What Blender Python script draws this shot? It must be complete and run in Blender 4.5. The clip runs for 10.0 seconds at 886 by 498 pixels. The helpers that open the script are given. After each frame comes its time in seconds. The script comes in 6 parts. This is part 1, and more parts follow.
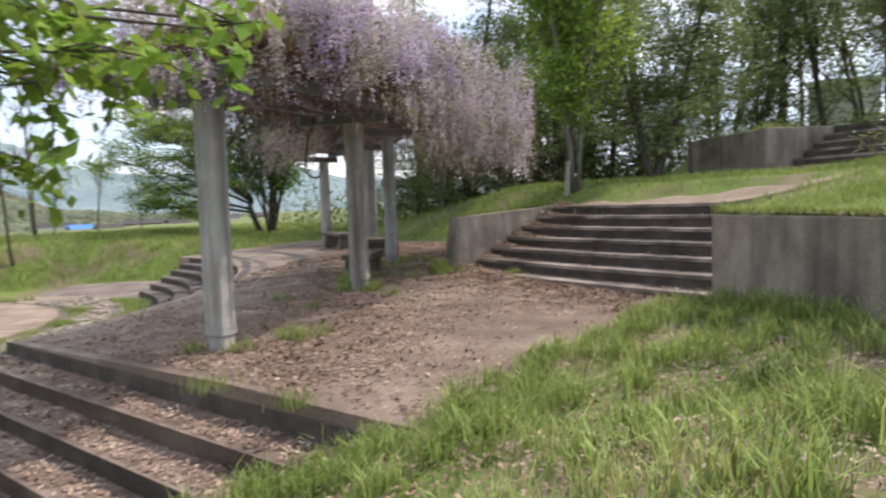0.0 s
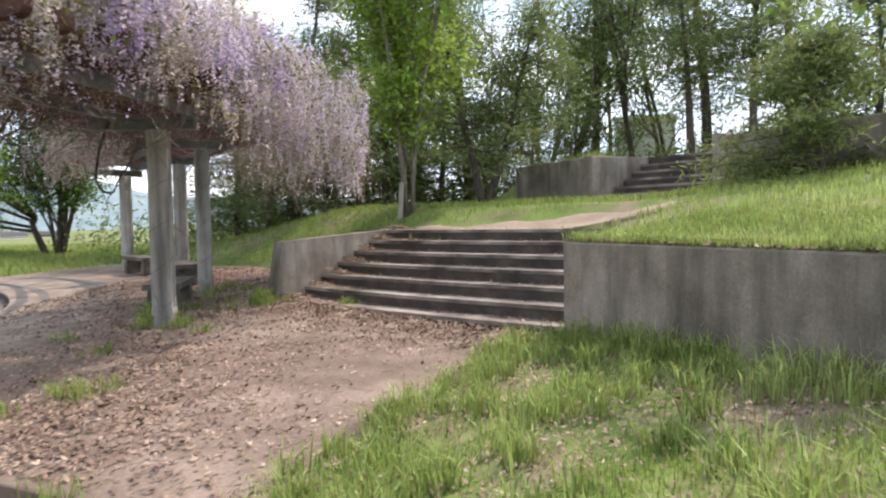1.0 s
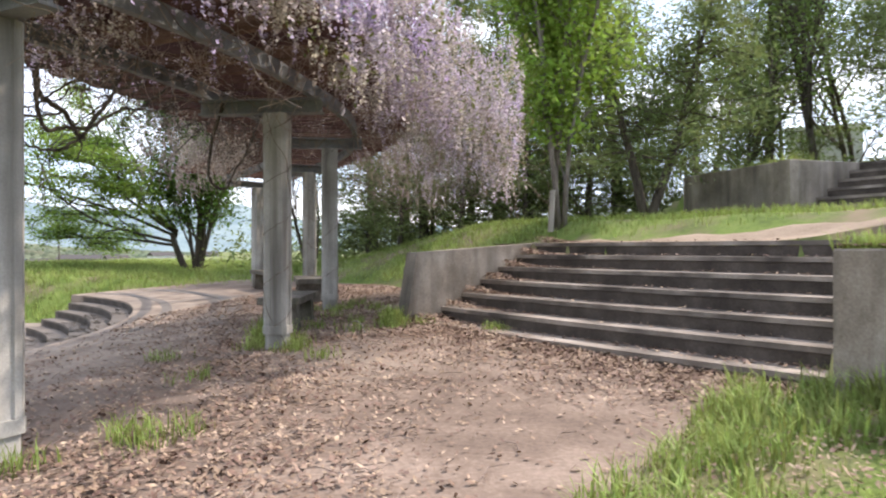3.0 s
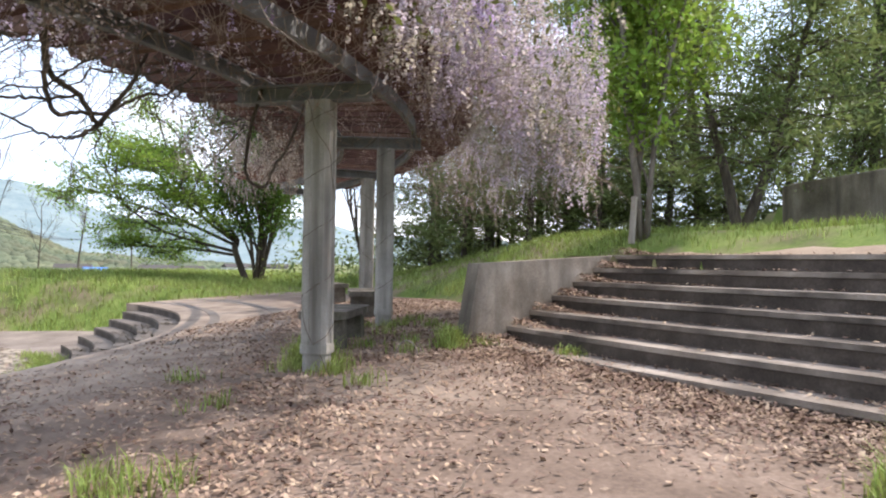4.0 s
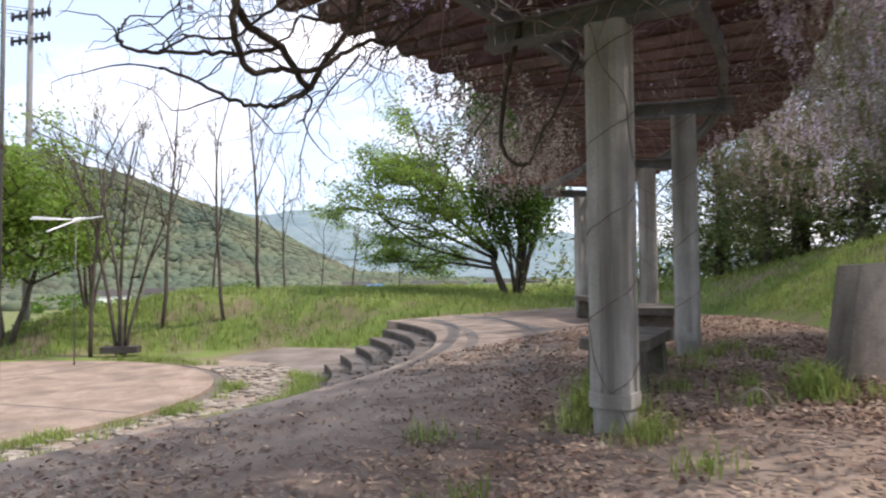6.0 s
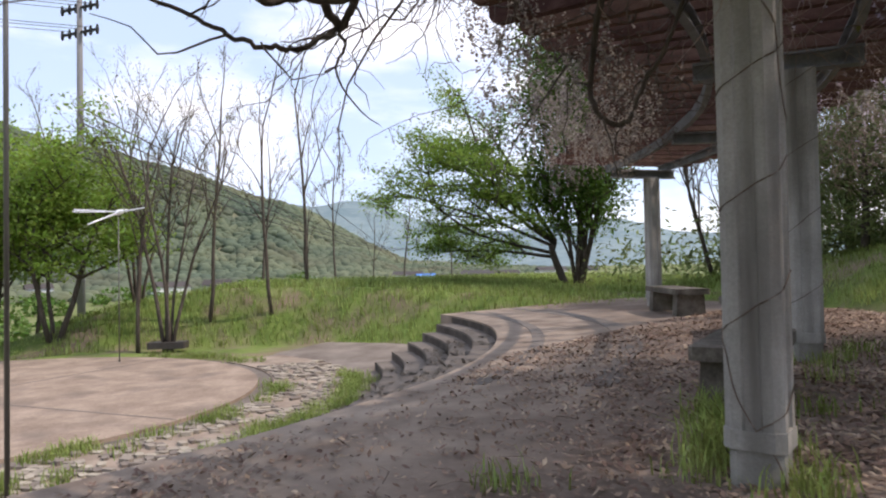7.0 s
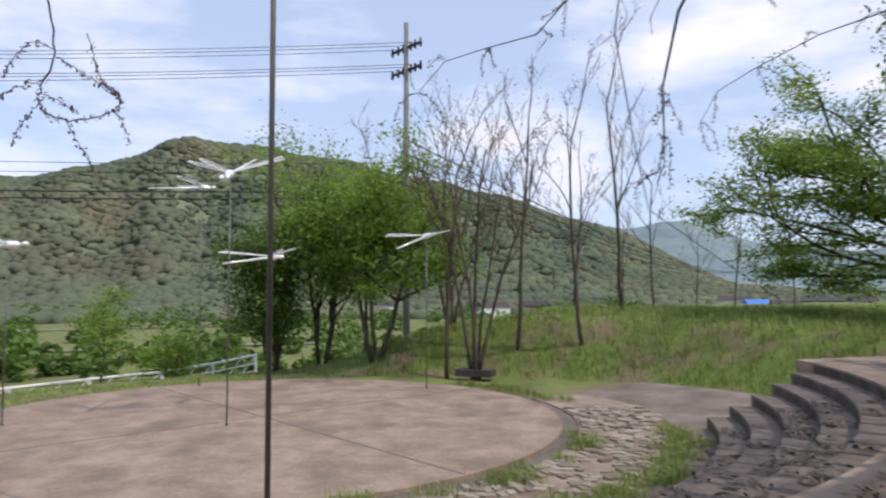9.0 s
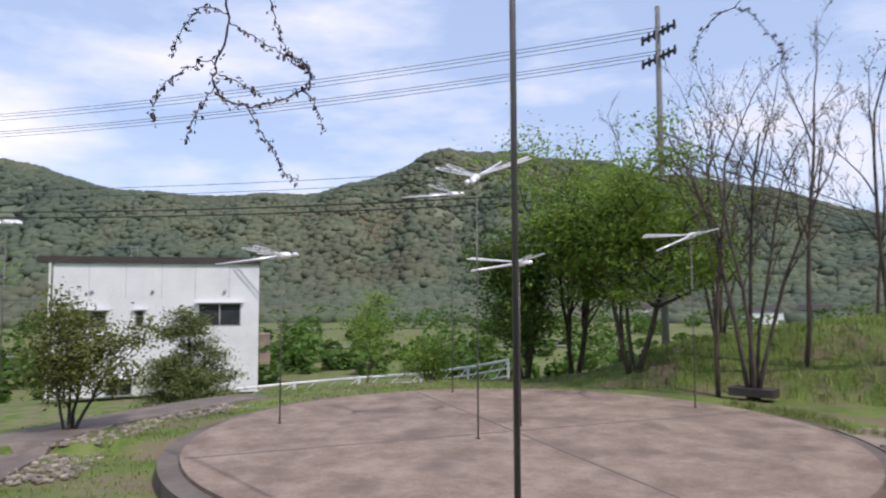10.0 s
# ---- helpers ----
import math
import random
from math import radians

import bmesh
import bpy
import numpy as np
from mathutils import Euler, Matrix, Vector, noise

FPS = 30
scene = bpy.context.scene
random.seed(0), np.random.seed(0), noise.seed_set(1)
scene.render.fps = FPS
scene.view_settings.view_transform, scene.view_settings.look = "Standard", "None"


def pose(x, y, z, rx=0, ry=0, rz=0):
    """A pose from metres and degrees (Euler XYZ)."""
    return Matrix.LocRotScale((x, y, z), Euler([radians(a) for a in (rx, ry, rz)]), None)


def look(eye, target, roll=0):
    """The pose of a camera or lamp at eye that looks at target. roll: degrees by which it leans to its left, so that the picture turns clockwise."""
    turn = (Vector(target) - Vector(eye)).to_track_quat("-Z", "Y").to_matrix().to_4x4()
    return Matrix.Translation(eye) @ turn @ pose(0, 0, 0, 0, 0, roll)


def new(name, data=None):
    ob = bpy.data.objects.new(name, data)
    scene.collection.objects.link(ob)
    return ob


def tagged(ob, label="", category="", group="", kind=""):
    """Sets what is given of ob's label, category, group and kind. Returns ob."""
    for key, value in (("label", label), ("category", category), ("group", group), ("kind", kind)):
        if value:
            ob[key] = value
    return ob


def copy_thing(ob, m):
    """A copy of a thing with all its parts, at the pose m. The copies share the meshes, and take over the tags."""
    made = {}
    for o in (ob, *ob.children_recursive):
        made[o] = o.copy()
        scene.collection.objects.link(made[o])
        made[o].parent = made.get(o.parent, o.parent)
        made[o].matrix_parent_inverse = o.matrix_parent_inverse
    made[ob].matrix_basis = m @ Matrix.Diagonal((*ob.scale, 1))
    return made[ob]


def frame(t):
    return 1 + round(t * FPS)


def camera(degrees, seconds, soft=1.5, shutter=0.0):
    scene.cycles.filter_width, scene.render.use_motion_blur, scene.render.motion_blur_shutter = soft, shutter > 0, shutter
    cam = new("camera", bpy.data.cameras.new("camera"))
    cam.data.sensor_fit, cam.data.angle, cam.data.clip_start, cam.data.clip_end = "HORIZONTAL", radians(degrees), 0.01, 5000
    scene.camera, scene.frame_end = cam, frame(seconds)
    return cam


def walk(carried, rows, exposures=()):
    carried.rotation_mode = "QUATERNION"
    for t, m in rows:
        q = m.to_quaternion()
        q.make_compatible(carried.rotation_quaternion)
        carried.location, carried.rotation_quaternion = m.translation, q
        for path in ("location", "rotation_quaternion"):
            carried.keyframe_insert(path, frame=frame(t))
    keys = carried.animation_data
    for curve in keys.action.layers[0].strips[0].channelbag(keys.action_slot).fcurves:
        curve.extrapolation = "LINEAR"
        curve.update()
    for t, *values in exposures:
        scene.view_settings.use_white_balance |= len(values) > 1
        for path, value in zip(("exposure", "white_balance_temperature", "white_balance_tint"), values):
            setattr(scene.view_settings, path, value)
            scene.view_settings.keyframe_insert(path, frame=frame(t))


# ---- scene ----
import itertools

cam = camera(66.0, 10.0, soft=2.1, shutter=0.25)

PATH = [
    (0, (0.796, -1.196, 1.323), (0.006, 0.637, 1.189), -2.0),
    (0.5, (0.557, -0.812, 1.326), (0.138, 1.14, 1.212), -2.0),
    (1, (0.356, -0.291, 1.346), (0.062, 1.686, 1.262), -1.1),
    (1.5, (0.111, 0.152, 1.345), (0.001, 2.148, 1.419), -0.7),
    (2, (-0.089, 0.565, 1.255), (-0.393, 2.542, 1.259), -0.7),
    (2.5, (-0.331, 1.033, 1.159), (-0.773, 2.984, 1.142), -1.0),
    (3, (-0.446, 1.559, 1.104), (-1.1, 3.448, 1.103), -0.1),
    (4.5, (-1.166, 3.14, 1.019), (-2.006, 4.954, 1.075), 0.9),
    (5, (-1.58, 3.596, 1.001), (-2.436, 5.402, 1.072), 0.8),
    (5.5, (-1.931, 3.995, 0.987), (-3.133, 5.591, 1.079), 0.4),
    (7, (-3.177, 5.006, 1.023), (-4.713, 6.286, 1.073), -1.1),
    (7.5, (-3.617, 5.33, 1.071), (-5.212, 6.535, 1.142), -0.4),
    (8, (-4.028, 5.59, 1.122), (-5.819, 6.476, 1.206), -0.3),
    (8.5, (-4.418, 5.826, 1.15), (-6.305, 6.479, 1.25), -0.2),
    (9, (-4.801, 5.945, 1.123), (-6.74, 6.42, 1.249), -0.2),
    (9.5, (-5.216, 5.983, 1.151), (-7.211, 6.01, 1.298), -0.3),
    (10, (-5.668, 5.977, 1.214), (-7.649, 5.734, 1.349), -0.2),
]
EXPO = [(0.0, 0.4, 7150, 18), (1.0, 0.75, 7150, 18), (2.0, 0.9, 7150, 18), (4.5, 0.88, 7000, 18), (5.5, 0.62, 7000, 19), (7.0, 0.12, 7000, 20), (8.5, -0.2, 6900, 20), (9.5, -0.31, 6650, 21), (10.0, -0.36, 6500, 22)]
walk(cam, [(t, look(eye, aim, roll)) for t, eye, aim, roll in PATH], EXPO)

# ---- sky and sun ----
SUN_AZ, SUN_EL = radians(47), radians(50)      # azimuth counted from +x towards +y
world = bpy.data.worlds.new("sky")
scene.world = world
world.use_nodes = True
wn, wl = world.node_tree.nodes, world.node_tree.links
wn.clear()
w_out = wn.new("ShaderNodeOutputWorld")
w_bg = wn.new("ShaderNodeBackground")
w_sky = wn.new("ShaderNodeTexSky")
w_sky.sky_type = "NISHITA"
w_sky.sun_disc = False
w_sky.sun_elevation = SUN_EL
w_sky.sun_rotation = radians(90) - SUN_AZ
w_sky.air_density, w_sky.dust_density, w_sky.ozone_density = 1.0, 0.8, 1.6
w_tc = wn.new("ShaderNodeTexCoord")
w_map = wn.new("ShaderNodeMapping")
w_map.inputs["Scale"].default_value = (1.0, 1.0, 3.2)
w_noise = wn.new("ShaderNodeTexNoise")
w_noise.inputs["Scale"].default_value = 2.6
w_noise.inputs["Detail"].default_value = 9.0
w_noise.inputs["Roughness"].default_value = 0.55
w_ramp = wn.new("ShaderNodeValToRGB")
w_ramp.color_ramp.elements[0].position, w_ramp.color_ramp.elements[1].position = 0.43, 0.70
w_ramp.color_ramp.elements[0].color = (0.55, 0.55, 0.55, 1)
w_ramp.color_ramp.elements[1].color = (0.95, 0.95, 0.95, 1)
w_mix = wn.new("ShaderNodeMixRGB")
w_cloud = wn.new("ShaderNodeValToRGB")
w_cloud.color_ramp.elements[0].position, w_cloud.color_ramp.elements[1].position = 0.44, 0.66
w_cloud.color_ramp.elements[0].color = (5.6, 7.5, 10.2, 1)
w_cloud.color_ramp.elements[1].color = (9.2, 9.5, 9.9, 1)
wl.new(w_noise.outputs["Fac"], w_cloud.inputs["Fac"])
wl.new(w_cloud.outputs["Color"], w_mix.inputs["Color2"])
wl.new(w_tc.outputs["Generated"], w_map.inputs["Vector"])
wl.new(w_map.outputs["Vector"], w_noise.inputs["Vector"])
wl.new(w_noise.outputs["Fac"], w_ramp.inputs["Fac"])
wl.new(w_ramp.outputs["Color"], w_mix.inputs["Fac"])
wl.new(w_sky.outputs["Color"], w_mix.inputs["Color1"])
wl.new(w_mix.outputs["Color"], w_bg.inputs["Color"])
w_bg.inputs["Strength"].default_value = 0.15
wl.new(w_bg.outputs["Background"], w_out.inputs["Surface"])

sun_data = bpy.data.lights.new("sun", "SUN")
sun_data.energy, sun_data.angle, sun_data.color = 3.6, radians(0.8), (1.0, 0.95, 0.87)
sun = new("sun", sun_data)
sun.matrix_world = look((math.cos(SUN_AZ) * 60, math.sin(SUN_AZ) * 60, 60 * math.tan(SUN_EL)), (0, 0, 0))

# ---- materials ----
def material(name, colors, scale=6.0, rough=0.85, bump=0.3, fine=60.0, metal=0.0, stain=None, spread=0.0, islands=0.0,
             translucent=0.0, stretch=(1, 1, 1), bump_dist=0.02, coords="Object", spec=0.3):
    """Two scales of noise between a row of colours, a fine bump, an optional third stain colour (colour, scale, low, high)."""
    m = bpy.data.materials.new(name)
    m.use_nodes = True
    n, l = m.node_tree.nodes, m.node_tree.links
    p = n["Principled BSDF"]
    tc, mp = n.new("ShaderNodeTexCoord"), n.new("ShaderNodeMapping")
    mp.inputs["Scale"].default_value = stretch
    l.new(tc.outputs[coords], mp.inputs["Vector"])
    big, small = n.new("ShaderNodeTexNoise"), n.new("ShaderNodeTexNoise")
    big.inputs["Scale"].default_value, big.inputs["Detail"].default_value = scale, 6
    small.inputs["Scale"].default_value, small.inputs["Detail"].default_value = fine, 4
    for k in (big, small):
        k.inputs["Roughness"].default_value = 0.62
        l.new(mp.outputs["Vector"], k.inputs["Vector"])
    mix = n.new("ShaderNodeMath")
    mix.operation = "MULTIPLY_ADD"
    l.new(small.outputs["Fac"], mix.inputs[0])
    mix.inputs[1].default_value = 0.45
    l.new(big.outputs["Fac"], mix.inputs[2])
    sub = n.new("ShaderNodeMath")
    sub.operation = "SUBTRACT"
    l.new(mix.outputs[0], sub.inputs[0])
    sub.inputs[1].default_value = 0.225
    ramp = n.new("ShaderNodeValToRGB")
    e = ramp.color_ramp.elements
    while len(e) < len(colors):
        e.new(0.5)
    for i, c in enumerate(colors):
        e[i].position = 0.3 + 0.4 * i / max(1, len(colors) - 1)
        e[i].color = (*c, 1)
    l.new(sub.outputs[0], ramp.inputs["Fac"])
    col = ramp.outputs["Color"]
    if stain:
        sn, sr, sm = n.new("ShaderNodeTexNoise"), n.new("ShaderNodeMapRange"), n.new("ShaderNodeMixRGB")
        sn.inputs["Scale"].default_value, sn.inputs["Detail"].default_value = stain[1], 5
        sr.inputs["From Min"].default_value, sr.inputs["From Max"].default_value = stain[2], stain[3]
        if len(stain) > 4:
            m2 = n.new("ShaderNodeMapping")
            m2.inputs["Scale"].default_value = stain[4]
            l.new(tc.outputs[coords], m2.inputs["Vector"])
            l.new(m2.outputs["Vector"], sn.inputs["Vector"])
        else:
            l.new(tc.outputs[coords], sn.inputs["Vector"])
        l.new(sn.outputs["Fac"], sr.inputs["Value"])
        l.new(sr.outputs["Result"], sm.inputs["Fac"])
        l.new(col, sm.inputs["Color1"])
        sm.inputs["Color2"].default_value = (*stain[0], 1)
        col = sm.outputs["Color"]
    if spread or islands:
        hsv = n.new("ShaderNodeHueSaturation")
        src = n.new("ShaderNodeNewGeometry").outputs["Random Per Island"] if islands else n.new("ShaderNodeObjectInfo").outputs["Random"]
        amount = islands or spread
        mr = n.new("ShaderNodeMapRange")
        mr.inputs["To Min"].default_value, mr.inputs["To Max"].default_value = 1 - amount, 1 + amount
        l.new(src, mr.inputs["Value"])
        l.new(mr.outputs["Result"], hsv.inputs["Value"])
        mh = n.new("ShaderNodeMapRange")
        mh.inputs["To Min"].default_value, mh.inputs["To Max"].default_value = 0.5 - amount * 0.05, 0.5 + amount * 0.05
        l.new(src, mh.inputs["Value"])
        l.new(mh.outputs["Result"], hsv.inputs["Hue"])
        l.new(col, hsv.inputs["Color"])
        col = hsv.outputs["Color"]
    l.new(col, p.inputs["Base Color"])
    p.inputs["Roughness"].default_value, p.inputs["Metallic"].default_value = rough, metal
    p.inputs["Specular IOR Level"].default_value = spec
    if bump:
        b = n.new("ShaderNodeBump")
        b.inputs["Strength"].default_value, b.inputs["Distance"].default_value = bump, bump_dist
        l.new(sub.outputs[0], b.inputs["Height"])
        l.new(b.outputs["Normal"], p.inputs["Normal"])
    if translucent:
        t, a = n.new("ShaderNodeBsdfTranslucent"), n.new("ShaderNodeMixShader")
        l.new(col, t.inputs["Color"])
        a.inputs["Fac"].default_value = translucent
        l.new(p.outputs["BSDF"], a.inputs[1])
        l.new(t.outputs["BSDF"], a.inputs[2])
        l.new(a.outputs["Shader"], n["Material Output"].inputs["Surface"])
    return m


M_CONC = material("concrete_wall", [(0.155, 0.132, 0.104), (0.26, 0.224, 0.184), (0.38, 0.34, 0.29)], 1.6, 0.92, 0.35, 45,
                  stain=((0.075, 0.065, 0.055), 1.0, 0.40, 0.74, (3.4, 3.4, 0.5)))
M_STEP = material("step_concrete", [(0.19, 0.16, 0.135), (0.29, 0.25, 0.215), (0.39, 0.345, 0.305)], 2.2, 0.95, 0.4, 60,
                  stain=((0.08, 0.068, 0.06), 1.3, 0.42, 0.66))
# dark copy of the step concrete: shade on upright faces painted into the colour
M_RISER_SHADE = material("shade_dark_riser_concrete", [(0.042, 0.034, 0.029), (0.075, 0.061, 0.052), (0.12, 0.10, 0.086)], 3.0, 0.95, 0.4, 50)
M_COLUMN = material("column_concrete", [(0.25, 0.245, 0.225), (0.345, 0.335, 0.31), (0.44, 0.43, 0.40)], 2.0, 0.9, 0.35, 70,
                    stain=((0.14, 0.132, 0.117), 1.2, 0.48, 0.74, (4, 4, 0.4)))
M_PLAZA = material("paving_with_earth", [(0.105, 0.076, 0.06), (0.18, 0.134, 0.106), (0.29, 0.225, 0.183)], 0.75, 0.95, 0.5, 28,
                   stain=((0.29, 0.235, 0.19), 0.33, 0.52, 0.68))
M_BENCH = material("mossy_bench_concrete", [(0.06, 0.052, 0.042), (0.12, 0.105, 0.088), (0.22, 0.20, 0.17)], 3.0, 0.95, 0.4, 45, stain=((0.05, 0.055, 0.03), 2.0, 0.5, 0.7))
M_FADED = material("withered_petal", [(0.20, 0.165, 0.14), (0.30, 0.26, 0.225), (0.40, 0.36, 0.33)], 1.5, 0.9, 0.0, 10, islands=0.35, translucent=0.4)
M_BAND = material("dark_paving_band", [(0.14, 0.12, 0.105), (0.19, 0.165, 0.145)], 2.0, 0.95, 0.3, 40)
M_STAGE = material("stage_concrete", [(0.19, 0.14, 0.107), (0.265, 0.202, 0.156), (0.35, 0.273, 0.214)], 1.9, 0.93, 0.25, 24,
                   stain=((0.16, 0.125, 0.103), 1.3, 0.52, 0.74))
M_STAGE_RIM = material("stage_rim_concrete", [(0.105, 0.088, 0.075), (0.19, 0.163, 0.14)], 1.5, 0.95, 0.3, 40)
M_COBBLE = material("cobble_stone", [(0.20, 0.17, 0.14), (0.34, 0.30, 0.25)], 5, 0.95, 0.3, 60, islands=0.35)
M_GROUND = material("turf_soil", [(0.065, 0.10, 0.022), (0.115, 0.17, 0.036), (0.18, 0.225, 0.065)], 1.2, 1.0, 0.6, 18,
                    stain=((0.19, 0.15, 0.10), 0.9, 0.46, 0.64))
M_ASPHALT = material("old_asphalt", [(0.13, 0.105, 0.088), (0.19, 0.16, 0.138), (0.25, 0.215, 0.185)], 1.5, 0.95, 0.3, 60)
M_EARTH = material("bare_earth", [(0.20, 0.15, 0.11), (0.33, 0.26, 0.20)], 1.5, 1.0, 0.5, 30)
M_GRASS = material("grass_blade", [(0.145, 0.2, 0.052), (0.24, 0.308, 0.085), (0.36, 0.41, 0.15)], 0.8, 0.7, 0.0, 8, islands=0.45, translucent=0.45)
M_DRY = material("dry_leaf", [(0.14, 0.088, 0.064), (0.25, 0.17, 0.128), (0.42, 0.32, 0.25)], 3, 0.9, 0.0, 20, islands=0.42)
M_BARK = material("bark", [(0.045, 0.037, 0.03), (0.085, 0.07, 0.057), (0.13, 0.11, 0.09)], 4, 0.95, 0.8, 30, stretch=(3, 3, 0.6))
M_BARK_GREY = material("grey_bark", [(0.10, 0.085, 0.07), (0.16, 0.14, 0.12), (0.22, 0.2, 0.17)], 4, 0.95, 0.8, 30, stretch=(3, 3, 0.6))
M_LEAF = material("bright_leaf", [(0.14, 0.23, 0.036), (0.215, 0.325, 0.056), (0.30, 0.42, 0.09)], 0.7, 0.6, 0.0, 8, islands=0.35, translucent=0.5)
M_LEAF_DARK = material("dark_leaf", [(0.06, 0.12, 0.02), (0.09, 0.165, 0.03), (0.14, 0.22, 0.045)], 0.6, 0.6, 0.0, 8, islands=0.35, translucent=0.42)
M_NEEDLE = material("pine_needle", [(0.105, 0.145, 0.055), (0.16, 0.205, 0.075), (0.225, 0.265, 0.105)], 0.6, 0.7, 0.0, 8, islands=0.4, translucent=0.5)
M_LEAF_MID = material("mid_green_leaf", [(0.11, 0.17, 0.045), (0.165, 0.235, 0.065), (0.235, 0.305, 0.10)], 0.6, 0.6, 0.0, 8, islands=0.35, translucent=0.45)
M_JUNIPER = material("juniper_needle", [(0.115, 0.15, 0.05), (0.165, 0.205, 0.07), (0.23, 0.265, 0.10)], 0.6, 0.7, 0.0, 8, islands=0.4, translucent=0.4)
M_OLIVE = material("olive_leaf", [(0.10, 0.12, 0.03), (0.15, 0.17, 0.045), (0.21, 0.22, 0.07)], 0.6, 0.7, 0.0, 8, islands=0.4, translucent=0.3)
M_PETAL = material("wisteria_petal", [(0.42, 0.32, 0.57), (0.55, 0.48, 0.59), (0.68, 0.63, 0.63)], 1.2, 0.8, 0.0, 10, islands=0.38, translucent=0.55,
                   stain=((0.44, 0.395, 0.33), 1.5, 0.42, 0.60))
M_VINE = material("vine_bark", [(0.07, 0.05, 0.04), (0.13, 0.10, 0.08), (0.24, 0.20, 0.17)], 5, 0.95, 0.6, 30, stretch=(2, 2, 2))
M_TWIG = material("dry_twig", [(0.20, 0.15, 0.12), (0.32, 0.25, 0.21)], 5, 0.95, 0.0, 30)
M_SLAT = material("red_brown_timber", [(0.05, 0.022, 0.016), (0.09, 0.042, 0.03), (0.15, 0.085, 0.065)], 2.5, 0.85, 0.5, 40, stretch=(1, 1, 4), spread=0.3)
M_STEEL = material("weathered_grey_steel", [(0.11, 0.115, 0.12), (0.17, 0.175, 0.18), (0.24, 0.245, 0.25)], 3, 0.6, 0.2, 40, metal=0.2)
M_POLE = material("stainless_pole", [(0.11, 0.106, 0.1), (0.19, 0.185, 0.175)], 3, 0.42, 0.1, 40, metal=0.5, stretch=(1, 1, 0.2))
M_WING = material("bright_metal_rod", [(0.75, 0.77, 0.8), (0.9, 0.9, 0.92)], 3, 0.3, 0.0, 40, metal=0.4)
M_WHITE = material("white_cladding", [(0.60, 0.62, 0.62), (0.68, 0.70, 0.70), (0.74, 0.75, 0.75)], 0.6, 0.7, 0.05, 10)
M_RAIL = material("white_rail_paint", [(0.66, 0.67, 0.66), (0.78, 0.79, 0.78)], 4, 0.5, 0.05, 40)
M_ROOF = material("dark_roof_edge", [(0.045, 0.038, 0.034), (0.07, 0.06, 0.055)], 2, 0.6, 0.1, 20)
M_GLASS = material("window_glass", [(0.03, 0.035, 0.04), (0.06, 0.065, 0.07)], 0.8, 0.08, 0.0, 10, spec=0.6)
M_FRAME = material("aluminium_frame", [(0.35, 0.36, 0.37), (0.5, 0.5, 0.5)], 5, 0.4, 0.0, 40, metal=0.5)
M_STAKE = material("grey_stake_wood", [(0.22, 0.2, 0.17), (0.36, 0.33, 0.29)], 4, 0.9, 0.4, 40, stretch=(3, 3, 0.5))
M_CABLE = material("black_cable", [(0.02, 0.02, 0.022), (0.035, 0.035, 0.038)], 3, 0.7, 0.0, 20)
M_UPOLE = material("utility_pole_concrete", [(0.15, 0.15, 0.15), (0.22, 0.22, 0.22)], 2, 0.9, 0.2, 40)
M_FIELD = material("valley_grass", [(0.09, 0.12, 0.03), (0.14, 0.165, 0.05), (0.23, 0.21, 0.11)], 0.018, 1.0, 0.0, 0.25)
# distance haze is mixed into the near hill's greyed greens
M_HILL = material("hazed_forest_hill", [(0.11, 0.145, 0.105), (0.15, 0.185, 0.12), (0.195, 0.22, 0.14)], 0.012, 1.0, 0.9, 0.085, bump_dist=9.0,
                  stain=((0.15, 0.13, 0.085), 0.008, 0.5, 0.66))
# crown colours carry the same painted blue-grey haze
M_CANOPY = material("hazed_forest_crowns", [(0.11, 0.15, 0.115), (0.16, 0.20, 0.135), (0.225, 0.245, 0.155)], 0.009, 0.95, 0.0, 0.05, islands=0.06, translucent=0.35,
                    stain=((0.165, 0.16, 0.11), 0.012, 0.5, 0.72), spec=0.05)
M_COBBLE_PIECE = material("cobble_piece", [(0.20, 0.17, 0.14), (0.34, 0.30, 0.25)], 5, 0.95, 0.3, 60, spread=0.35)
# far hill: haze painted in as a blue base colour
M_HILL_FAR = material("haze_tinted_far_hill", [(0.12, 0.18, 0.20), (0.16, 0.22, 0.235), (0.2, 0.26, 0.26)], 0.01, 1.0, 0.5, 0.06, bump_dist=9.0)
M_WATER = material("river_water", [(0.30, 0.36, 0.38), (0.4, 0.45, 0.46)], 0.03, 0.25, 0.0, 1.0)
M_BLUE = material("blue_sheet", [(0.05, 0.17, 0.5), (0.08, 0.24, 0.6)], 0.5, 0.6, 0.0, 4)



